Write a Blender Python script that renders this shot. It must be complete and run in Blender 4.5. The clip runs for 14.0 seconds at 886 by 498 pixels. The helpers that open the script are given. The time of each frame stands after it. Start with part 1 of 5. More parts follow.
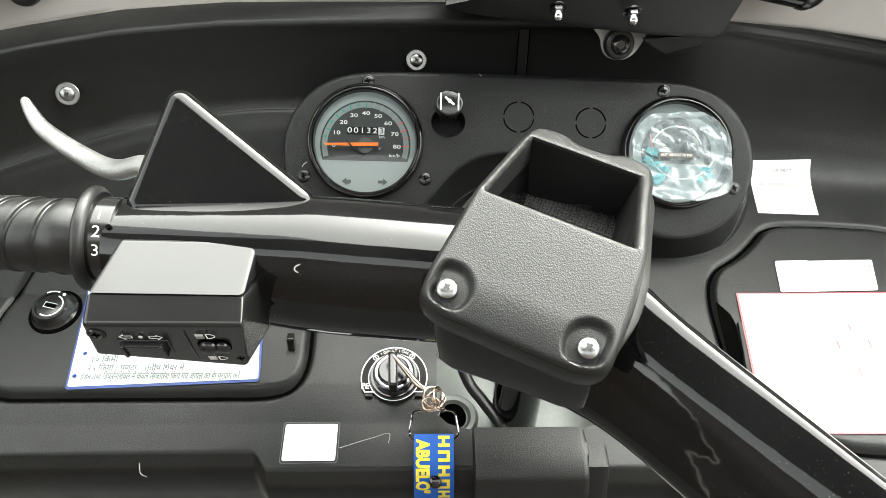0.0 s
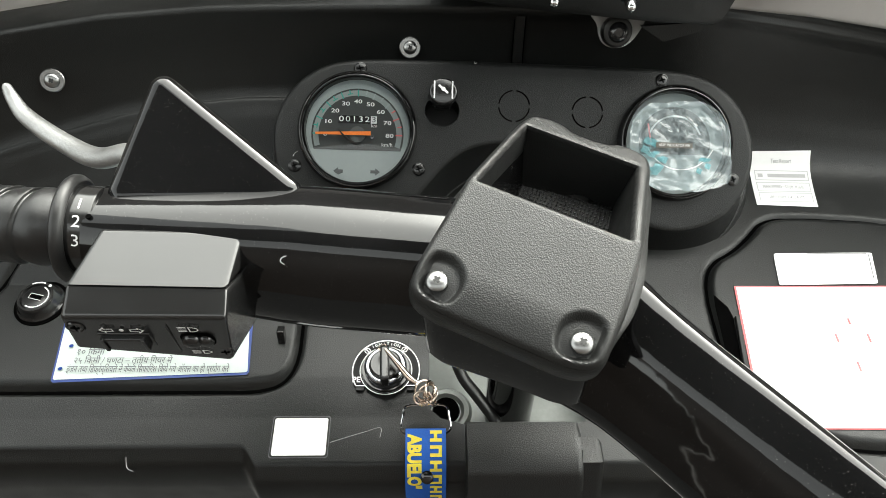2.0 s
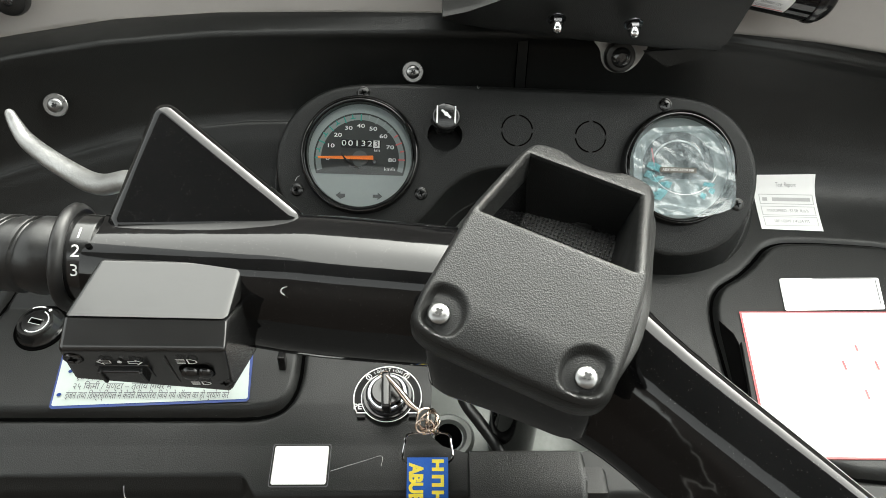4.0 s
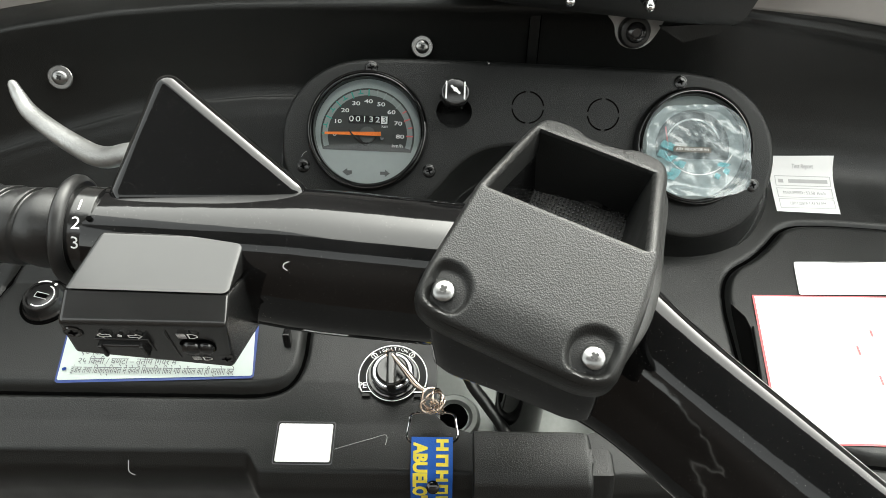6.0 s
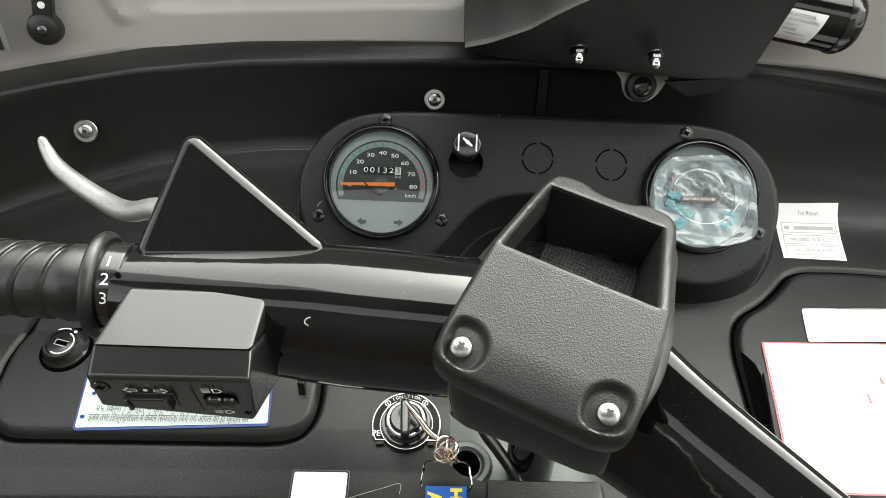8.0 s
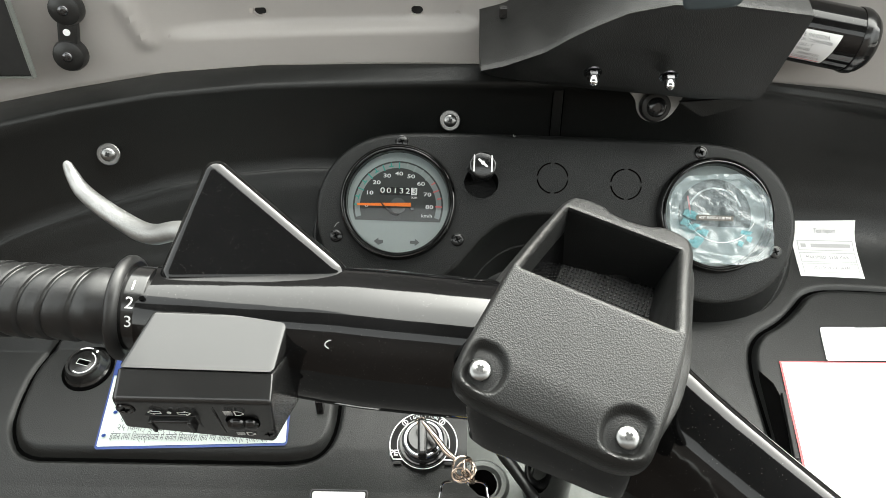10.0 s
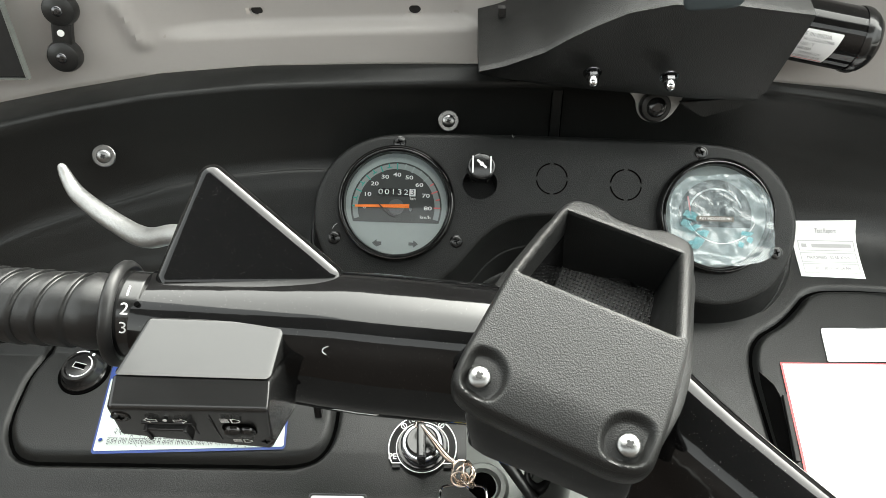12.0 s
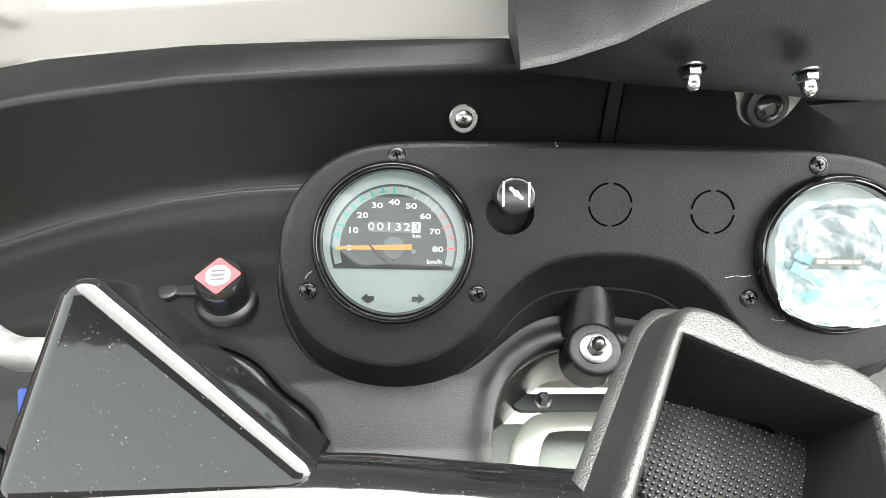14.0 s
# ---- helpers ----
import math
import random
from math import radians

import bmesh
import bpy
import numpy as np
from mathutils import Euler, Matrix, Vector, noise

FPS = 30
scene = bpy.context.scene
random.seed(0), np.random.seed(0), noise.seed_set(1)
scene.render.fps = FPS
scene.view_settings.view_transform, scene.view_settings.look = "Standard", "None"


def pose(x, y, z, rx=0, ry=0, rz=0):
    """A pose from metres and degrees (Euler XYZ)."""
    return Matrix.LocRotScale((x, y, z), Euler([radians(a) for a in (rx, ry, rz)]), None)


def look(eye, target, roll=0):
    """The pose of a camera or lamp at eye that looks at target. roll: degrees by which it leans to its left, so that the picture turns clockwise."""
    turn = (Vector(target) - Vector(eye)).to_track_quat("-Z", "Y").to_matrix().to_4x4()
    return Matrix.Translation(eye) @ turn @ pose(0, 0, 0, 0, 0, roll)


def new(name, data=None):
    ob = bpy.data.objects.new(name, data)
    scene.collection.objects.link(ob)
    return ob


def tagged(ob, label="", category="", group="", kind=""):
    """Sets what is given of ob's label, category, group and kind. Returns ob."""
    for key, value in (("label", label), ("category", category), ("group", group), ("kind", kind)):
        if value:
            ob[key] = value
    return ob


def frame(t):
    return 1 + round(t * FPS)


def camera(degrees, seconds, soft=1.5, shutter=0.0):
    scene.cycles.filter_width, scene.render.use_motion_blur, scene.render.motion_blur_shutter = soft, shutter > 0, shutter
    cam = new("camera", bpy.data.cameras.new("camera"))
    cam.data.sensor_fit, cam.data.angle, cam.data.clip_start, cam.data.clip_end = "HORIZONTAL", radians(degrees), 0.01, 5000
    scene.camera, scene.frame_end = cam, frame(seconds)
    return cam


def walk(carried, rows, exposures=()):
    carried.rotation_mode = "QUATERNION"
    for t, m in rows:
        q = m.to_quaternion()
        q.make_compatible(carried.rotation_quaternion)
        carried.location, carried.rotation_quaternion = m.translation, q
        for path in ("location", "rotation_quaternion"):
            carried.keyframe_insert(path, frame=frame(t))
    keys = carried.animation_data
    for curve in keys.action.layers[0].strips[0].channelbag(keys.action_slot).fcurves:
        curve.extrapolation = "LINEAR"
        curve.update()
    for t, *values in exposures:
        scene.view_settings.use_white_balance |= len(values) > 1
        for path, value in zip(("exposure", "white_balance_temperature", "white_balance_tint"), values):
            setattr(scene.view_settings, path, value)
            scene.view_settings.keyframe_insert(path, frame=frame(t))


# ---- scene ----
cam = camera(66.9, 14.0, soft=0.7)
PATH = [
    (0, (0.017, -0.001, 1.27), (0.048, 1.598, 0.069), 0.5),
    (0.5, (0.019, 0.0, 1.276), (0.055, 1.612, 0.091), 0.4),
    (1, (0.02, 0.003, 1.272), (0.094, 1.589, 0.057), 1.3),
    (1.5, (0.018, 0.002, 1.271), (0.066, 1.595, 0.063), 1.1),
    (2, (0.021, 0.007, 1.264), (0.058, 1.59, 0.043), 0.8),
    (2.5, (0.02, 0.011, 1.263), (0.059, 1.586, 0.031), 1.3),
    (3, (0.02, 0.011, 1.264), (0.059, 1.597, 0.046), 1.1),
    (5.5, (0.024, 0.021, 1.272), (0.037, 1.647, 0.107), 0.4),
    (6, (0.024, 0.019, 1.261), (0.021, 1.598, 0.034), 0.7),
    (6.5, (0.023, 0.02, 1.264), (0.008, 1.616, 0.059), -0.2),
    (7, (0.024, 0.017, 1.267), (0.038, 1.627, 0.081), 0.5),
    (7.5, (0.021, 0.019, 1.272), (0.011, 1.646, 0.11), 0.1),
    (8, (0.018, 0.017, 1.276), (-0.002, 1.658, 0.132), 0.3),
    (8.5, (0.015, 0.017, 1.279), (-0.022, 1.668, 0.152), 0.1),
    (10.8, (0.015, 0.016, 1.283), (-0.043, 1.679, 0.173), -0.7),
    (11, (0.015, 0.02, 1.282), (-0.024, 1.674, 0.159), -0.1),
    (11.5, (0.014, 0.022, 1.285), (-0.047, 1.68, 0.169), -1.0),
    (12, (0.015, 0.022, 1.284), (-0.039, 1.679, 0.165), -0.7),
    (12.3, (0.013, 0.049, 1.28), (-0.047, 1.68, 0.124), -1.3),
    (12.5, (0.009, 0.081, 1.289), (-0.035, 1.699, 0.114), -0.8),
    (12.7, (0.008, 0.108, 1.299), (-0.026, 1.736, 0.138), -0.8),
    (13, (0.002, 0.141, 1.295), (-0.003, 1.739, 0.093), -0.5),
    (13.5, (-0.007, 0.183, 1.279), (0.014, 1.725, 0.005), -0.0),
    (14, (-0.007, 0.205, 1.263), (-0.023, 1.71, -0.054), -0.7),
]
walk(cam, [(t, look(eye, target, roll)) for t, eye, target, roll in PATH], [(0, 3.49, 6700, 3), (1.5, 3.07, 6700, 3), (3.0, 2.77, 6700, 3), (6.5, 2.80, 6700, 3), (8.5, 2.93, 6700, 3), (11, 3.06, 6680, 4), (12.2, 3.02, 6680, 3), (13, 3.60, 6580, 3), (13.5, 4.04, 6580, 3), (14, 4.35, 6580, 3)])

# ---- world and light ----
world = bpy.data.worlds.new("world")
scene.world = world
world.use_nodes = True
wn, wl = world.node_tree.nodes, world.node_tree.links
sky = wn.new("ShaderNodeTexSky")
sky.sky_type, sky.sun_disc = "NISHITA", False
sky.sun_elevation, sky.sun_rotation = radians(44), radians(35)
sky.air_density, sky.dust_density, sky.ozone_density = 1.6, 5.0, 0.6
haze = wn.new("ShaderNodeHueSaturation")
haze.inputs["Saturation"].default_value = 0.12
wl.new(sky.outputs[0], haze.inputs["Color"])
wl.new(haze.outputs[0], wn["Background"].inputs["Color"])
wn["Background"].inputs["Strength"].default_value = 0.11

sun = new("sun", bpy.data.lights.new("sun", "SUN"))
sun.data.energy, sun.data.angle, sun.data.color = 1.75, radians(118), (1.0, 0.985, 0.96)
sun.matrix_world = look((1.3, 2.3, 3.3), (0, 0.4, 1.0))


# ---- materials ----
def mat(name, color, rough=0.5, metal=0.0, grain=0.0, grain_size=0.001, spots=0.0, coat=0.0, vary=0.12, spec=0.5, leather=0.0, dust=0.0):
    """A surface with colour that varies at two scales, fine relief, and dust specks where asked."""
    m = bpy.data.materials.new(name)
    m.use_nodes = True
    nt = m.node_tree
    b = nt.nodes["Principled BSDF"]
    geo = nt.nodes.new("ShaderNodeTexCoord")
    src = geo.outputs["Object"]

    def tex(size, detail=3.0):
        n = nt.nodes.new("ShaderNodeTexNoise")
        n.inputs["Scale"].default_value, n.inputs["Detail"].default_value = 1.0 / size, detail
        nt.links.new(src, n.inputs["Vector"])
        return n.outputs["Fac"]

    def ramp(fac, a, c, lo, hi):
        r = nt.nodes.new("ShaderNodeMapRange")
        r.inputs["From Min"].default_value, r.inputs["From Max"].default_value = a, c
        r.inputs["To Min"].default_value, r.inputs["To Max"].default_value = lo, hi
        nt.links.new(fac, r.inputs["Value"])
        return r.outputs["Result"]

    def mix(fac, a, c, blend="MIX"):
        x = nt.nodes.new("ShaderNodeMix")
        x.data_type, x.blend_type = "RGBA", blend
        nt.links.new(fac, x.inputs["Factor"])
        for sock, v in ((x.inputs[6], a), (x.inputs[7], c)):
            if isinstance(v, tuple):
                sock.default_value = (*v, 1.0)
            else:
                nt.links.new(v, sock)
        return x.outputs[2]

    lo = tuple(c * (1 - vary) for c in color)
    hi = tuple(min(1.0, c * (1 + vary)) for c in color)
    col = mix(ramp(tex(0.06), 0.35, 0.65, 0, 1), lo, hi)
    fine = tex(0.004, 4.0)
    col = mix(ramp(fine, 0.3, 0.7, 0, 0.35), col, tuple(c * (1 - vary) for c in lo))
    if dust > 0:
        v = nt.nodes.new("ShaderNodeTexVoronoi")
        v.inputs["Scale"].default_value = 620
        nt.links.new(src, v.inputs["Vector"])
        gate = nt.nodes.new("ShaderNodeMath")
        gate.operation = "MULTIPLY"
        nt.links.new(ramp(v.outputs["Distance"], 0.06, 0.13, 1, 0), gate.inputs[0])
        nt.links.new(ramp(tex(0.006, 3.0), 0.44, 0.66, 0, dust), gate.inputs[1])
        col = mix(gate.outputs[0], col, (0.45, 0.44, 0.42))
    nt.links.new(col, b.inputs["Base Color"])
    nt.links.new(ramp(tex(0.02), 0.3, 0.7, rough * 0.85, min(1.0, rough * 1.15)), b.inputs["Roughness"])
    b.inputs["Metallic"].default_value = metal
    b.inputs["Specular IOR Level"].default_value = spec
    b.inputs["Coat Weight"].default_value = coat
    b.inputs["Coat Roughness"].default_value = 0.05
    if grain > 0:
        bump = nt.nodes.new("ShaderNodeBump")
        bump.inputs["Strength"].default_value, bump.inputs["Distance"].default_value = grain, grain_size * 0.3
        if leather:
            v = nt.nodes.new("ShaderNodeTexVoronoi")
            v.feature = "F1"
            v.inputs["Scale"].default_value = 1.0 / grain_size
            nt.links.new(src, v.inputs["Vector"])
            nt.links.new(v.outputs["Distance"], bump.inputs["Height"])
        else:
            nt.links.new(tex(grain_size, 2.0), bump.inputs["Height"])
        nt.links.new(bump.outputs[0], b.inputs["Normal"])
    return m


DASH = mat("moulded black plastic", (0.0075, 0.0080, 0.0077), 0.35, grain=0.5, grain_size=0.0007, leather=1, dust=0.36, spec=0.33)
POD = mat("satin black plastic", (0.0095, 0.0100, 0.0097), 0.38, grain=0.6, grain_size=0.0008, leather=1, dust=0.36, spec=0.28)
COVER = mat("pebbled black plastic", (0.010, 0.0102, 0.0099), 0.42, grain=0.7, grain_size=0.0008, leather=1, spec=0.40)
GLOSS = mat("gloss black paint", (0.004, 0.004, 0.0042), 0.06, spec=0.40, dust=0.65, vary=0.3, grain=0.025, grain_size=0.020)
BEZEL = mat("gloss black ring", (0.004, 0.004, 0.004), 0.06, spec=0.75, vary=0.1)
SWITCH = mat("smooth black plastic", (0.010, 0.010, 0.010), 0.19, spec=0.62, grain=0.08, grain_size=0.001)
RUBBER = mat("black rubber", (0.010, 0.010, 0.010), 0.38, spec=0.45, grain=0.15, grain_size=0.002)
PLATEBLACK = mat("black printed plate", (0.003, 0.003, 0.003), 0.45, spec=0.15)
# near-black that carries the shade of gaps, grooves, slots, wells and holes
SHADEBLACK = mat("matt black recess shade", (0.0008, 0.0008, 0.0008), 0.9, spec=0.02)
DARK = mat("deep black plastic", (0.006, 0.006, 0.006), 0.6)
BEIGE = mat("beige grey paint", (0.330, 0.312, 0.298), 0.32, vary=0.02)
STEEL = mat("zinc plated steel", (0.28, 0.28, 0.277), 0.30, metal=1.0, grain=0.1, grain_size=0.001)
CHROME = mat("chrome", (0.52, 0.52, 0.52), 0.08, metal=1.0, vary=0.05)
NUTCHROME = mat("bright dark nickel", (0.30, 0.31, 0.33), 0.07, metal=1.0, vary=0.1)
DARKCHROME = mat("dark chrome", (0.12, 0.12, 0.125), 0.24, metal=1.0, vary=0.1)
COPPERY = mat("worn nickel", (0.62, 0.52, 0.44), 0.2, metal=1.0)
ALU = mat("cast aluminium", (0.36, 0.36, 0.355), 0.46, metal=0.85, grain=0.35, grain_size=0.0022, vary=0.15)
WHITE = mat("white paper", (0.80, 0.80, 0.80), 0.6, vary=0.02)
RED = mat("red print", (0.75, 0.12, 0.13), 0.5)
PINK = mat("faded red sticker", (0.55, 0.10, 0.11), 0.35, vary=0.15)
BLUE = mat("blue print", (0.003, 0.030, 0.19), 0.4)
PALEBLUE = mat("pale blue film", (0.30, 0.48, 0.70), 0.25)
PALE = mat("pale green white print", (0.44, 0.50, 0.475), 0.35, vary=0.03)
INK = mat("grey ink", (0.10, 0.10, 0.11), 0.6)
SOFTINK = mat("soft grey ink", (0.27, 0.27, 0.28), 0.6)
FAINT = mat("faint grey ink", (0.50, 0.50, 0.50), 0.6)
PRINT = mat("white print", (0.85, 0.85, 0.85), 0.5)
YELLOW = mat("yellow weave", (0.80, 0.66, 0.06), 0.7)
STRAP = mat("blue woven strap", (0.006, 0.095, 0.44), 0.65, grain=0.6, grain_size=0.0012)
DIAL = mat("dial charcoal", (0.028, 0.031, 0.031), 0.6, vary=0.05)
DIALFIELD = mat("dial hub grey", (0.075, 0.082, 0.082), 0.5, vary=0.05)
DIALGREY = mat("dial grey", (0.29, 0.325, 0.325), 0.6, vary=0.04)
DIALRING = mat("dial ring grey", (0.24, 0.27, 0.27), 0.6, vary=0.04)
STRIPMAT = mat("brown strip", (0.10, 0.09, 0.075), 0.4)
TEAL = mat("teal print", (0.02, 0.30, 0.24), 0.5)
ORANGE = mat("orange needle", (0.95, 0.22, 0.02), 0.45, vary=0.03)
ROOFMAT = mat("dark grey vinyl", (0.06, 0.06, 0.06), 0.6)
SEATMAT = mat("brown vinyl", (0.05, 0.040, 0.035), 0.55, grain=0.3, grain_size=0.003)
FLOORMAT = mat("ribbed black floor mat", (0.05, 0.05, 0.05), 0.8)
TARMAC = mat("grey concrete", (0.30, 0.29, 0.28), 0.9, grain=0.5, grain_size=0.02)
GALV = mat("galvanised sheet", (0.19, 0.20, 0.19), 0.4, metal=0.3, vary=0.15)
PALESTEEL = mat("pale plated steel", (0.42, 0.43, 0.39), 0.35, metal=0.4, vary=0.12)


def glassy(name, color, keep, gloss_rough, ior=1.45, relief=0.0, veil=0.0):
    """A thin clear sheet: see-through with a mirror gloss, and a milky veil where asked."""
    m = bpy.data.materials.new(name)
    m.use_nodes = True
    nt = m.node_tree
    nt.nodes.remove(nt.nodes["Principled BSDF"])
    out = nt.nodes["Material Output"]
    clear = nt.nodes.new("ShaderNodeBsdfTransparent")
    clear.inputs[0].default_value = (*color, 1)
    gl = nt.nodes.new("ShaderNodeBsdfGlossy")
    gl.inputs["Roughness"].default_value = gloss_rough
    fr = nt.nodes.new("ShaderNodeFresnel")
    fr.inputs["IOR"].default_value = ior
    mx = nt.nodes.new("ShaderNodeMixShader")
    nt.links.new(fr.outputs[0], mx.inputs[0])
    nt.links.new(clear.outputs[0], mx.inputs[1])
    nt.links.new(gl.outputs[0], mx.inputs[2])
    last = mx.outputs[0]
    if relief:
        tc = nt.nodes.new("ShaderNodeTexCoord")
        no = nt.nodes.new("ShaderNodeTexNoise")
        no.inputs["Scale"].default_value, no.inputs["Detail"].default_value = 55, 1.0
        bu = nt.nodes.new("ShaderNodeBump")
        bu.inputs["Strength"].default_value, bu.inputs["Distance"].default_value = relief, 0.004
        nt.links.new(tc.outputs["Object"], no.inputs["Vector"])
        nt.links.new(no.outputs["Fac"], bu.inputs["Height"])
        nt.links.new(bu.outputs[0], gl.inputs["Normal"])
        nt.links.new(bu.outputs[0], fr.inputs["Normal"])
    if veil:
        di = nt.nodes.new("ShaderNodeBsdfDiffuse")
        di.inputs[0].default_value = (*keep, 1)
        m2 = nt.nodes.new("ShaderNodeMixShader")
        m2.inputs[0].default_value = veil
        nt.links.new(last, m2.inputs[1])
        nt.links.new(di.outputs[0], m2.inputs[2])
        last = m2.outputs[0]
    nt.links.new(last, out.inputs["Surface"])
    return m


GLASS = glassy("gauge glass", (0.96, 0.98, 0.98), (1, 1, 1), 0.02, 1.5)
FILM = glassy("crumpled clear film", (0.92, 0.98, 1.0), (0.74, 0.86, 0.90), 0.05, 1.7, relief=0.4, veil=0.16)
FILMTEAL = glassy("pale teal print", (0.70, 0.93, 0.95), (0.40, 0.68, 0.72), 0.1, 1.4, veil=0.22)
SMOKE = glassy("smoked plastic", (0.10, 0.12, 0.13), (0.10, 0.12, 0.13), 0.15, 1.5, veil=0.45)

# ---- builders ----
PLACE = {}


def thing(name, at, label, category, group="", kind="", turn=None):
    """A top-level thing: an empty at its base, whose parts are then given in its own axes."""
    ob = new(name)
    ob.empty_display_size = 0.02
    m = turn.copy() if turn else Matrix.Translation(at)
    m.translation = at
    ob.matrix_world = m
    PLACE[ob] = m
    return tagged(ob, label, category, group, kind)


def part(name, bm, material, parent=None, label="", here=False, smooth=True, crisp=38):
    """Links a bmesh as one mesh under a thing or a part. Its points are in the world, or with here=True in the thing's own axes."""
    if parent and not here:
        bm.transform(PLACE[parent].inverted())
    bmesh.ops.recalc_face_normals(bm, faces=bm.faces)
    me = bpy.data.meshes.new(name)
    bm.to_mesh(me)
    bm.free()
    if smooth:
        for p in me.polygons:
            p.use_smooth = True
        me.set_sharp_from_angle(angle=radians(crisp))
    me.materials.append(material)
    ob = new(name, me)
    if smooth and 6 < len(me.polygons) < 6000:
        soft = ob.modifiers.new("even shading", "WEIGHTED_NORMAL")
        soft.keep_sharp = True
    if parent:
        ob.parent = parent
        PLACE[ob] = PLACE[parent]
    if label:
        ob["label"] = label
    return ob


def axes(z, x=(1, 0, 0)):
    """A turn whose z points along z and whose x lies near x."""
    z = Vector(z).normalized()
    y = z.cross(Vector(x)).normalized()
    return Matrix((y.cross(z), y, z)).transposed().to_4x4()


def put(bm, m):
    bm.transform(m)
    return bm


def lathe(profile, n=48, cap=True):
    """A turned body round z from rows of (radius, height)."""
    bm = bmesh.new()
    rings = []
    for r, h in profile:
        if r < 1e-6:
            rings.append([bm.verts.new((0, 0, h))])
        else:
            rings.append([bm.verts.new((r * math.cos(2 * math.pi * k / n), r * math.sin(2 * math.pi * k / n), h)) for k in range(n)])
    for a, c in zip(rings, rings[1:]):
        for k in range(n):
            q = [a[k % len(a)], a[(k + 1) % len(a)], c[(k + 1) % len(c)], c[k % len(c)]]
            q = list(dict.fromkeys(q))
            if len(q) > 2:
                bm.faces.new(q)
    if cap:
        for ring in (rings[0], rings[-1]):
            if len(ring) > 2:
                bm.faces.new(ring)
    return bm


def block(x0, x1, y0, y1, z0, z1, bevel=0.0, seg=3):
    bm = bmesh.new()
    bmesh.ops.create_cube(bm, size=1)
    bm.transform(Matrix.Translation(((x0 + x1) / 2, (y0 + y1) / 2, (z0 + z1) / 2)) @ Matrix.Diagonal((x1 - x0, y1 - y0, z1 - z0, 1)))
    if bevel:
        bmesh.ops.bevel(bm, geom=bm.edges[:], offset=bevel, segments=seg, profile=0.6, affect="EDGES", clamp_overlap=True)
    return bm


def prism(points, h0, h1, bevel=0.0, seg=3):
    """A slab from a flat outline in x and y."""
    bm = bmesh.new()
    low = [bm.verts.new((x, y, h0)) for x, y in points]
    top = [bm.verts.new((x, y, h1)) for x, y in points]
    bm.faces.new(low[::-1])
    f = bm.faces.new(top)
    n = len(points)
    for k in range(n):
        bm.faces.new((low[k], low[(k + 1) % n], top[(k + 1) % n], top[k]))
    if bevel:
        bmesh.ops.bevel(bm, geom=list(f.edges), offset=bevel, segments=seg, profile=0.6, affect="EDGES", clamp_overlap=True)
    return bm


def rounded(x0, x1, y0, y1, r, n=6):
    pts = []
    for cx, cy, a in ((x1 - r, y1 - r, 0), (x0 + r, y1 - r, 90), (x0 + r, y0 + r, 180), (x1 - r, y0 + r, 270)):
        pts += [(cx + r * math.cos(radians(a + 90 * k / n)), cy + r * math.sin(radians(a + 90 * k / n))) for k in range(n + 1)]
    return pts


def chaikin(pts, rounds=2):
    """A closed outline with its corners cut round."""
    for _ in range(rounds):
        nxt = pts[1:] + pts[:1]
        pts = [p for a, c in zip(pts, nxt) for p in ((0.75 * a[0] + 0.25 * c[0], 0.75 * a[1] + 0.25 * c[1]), (0.25 * a[0] + 0.75 * c[0], 0.25 * a[1] + 0.75 * c[1]))]
    return pts


def sweep(points, radius, n=12, closed=False, flat=1.0, ups=(0, 0, 1), steps=6):
    """A tube along a smooth line through points; radius may be one number or one for each point; flat squeezes it along its own up."""
    P = [Vector(p) for p in points]
    R = list(radius) if isinstance(radius, (list, tuple)) else [radius] * len(P)
    line, rad = [], []
    count = len(P) if closed else len(P) - 1
    for i in range(count):
        g = (lambda k: P[k % len(P)]) if closed else (lambda k: P[max(0, min(len(P) - 1, k))])
        a, c, d, e = g(i - 1), g(i), g(i + 1), g(i + 2)
        for s in range(steps):
            u = s / steps
            line.append(0.5 * (2 * c + (d - a) * u + (2 * a - 5 * c + 4 * d - e) * u * u + (3 * c - a - 3 * d + e) * u ** 3))
            rad.append(R[i] * (1 - u) + R[(i + 1) % len(R)] * u)
    if not closed:
        line.append(P[-1])
        rad.append(R[-1])
    bm = bmesh.new()
    rings, m = [], len(line)
    for i, p in enumerate(line):
        t = (line[(i + 1) % m] - line[i - 1]) if closed or 0 < i < m - 1 else (line[1] - line[0] if i == 0 else line[-1] - line[-2])
        t.normalize()
        side = t.cross(Vector(ups))
        if side.length < 1e-4:
            side = t.cross(Vector((1, 0, 0)))
        side.normalize()
        up = side.cross(t)
        rings.append([bm.verts.new(p + rad[i] * (math.cos(2 * math.pi * k / n) * side + flat * math.sin(2 * math.pi * k / n) * up)) for k in range(n)])
    pairs = list(zip(rings, rings[1:])) + ([(rings[-1], rings[0])] if closed else [])
    for a, c in pairs:
        for k in range(n):
            bm.faces.new((a[k], a[(k + 1) % n], c[(k + 1) % n], c[k]))
    if not closed:
        bm.faces.new(rings[0][::-1])
        bm.faces.new(rings[-1])
    return bm


def merge(*parts):
    """Several bmeshes as one."""
    out = bmesh.new()
    for b in parts:
        me = bpy.data.meshes.new("tmp")
        b.to_mesh(me)
        b.free()
        out.from_mesh(me)
        bpy.data.meshes.remove(me)
    return out


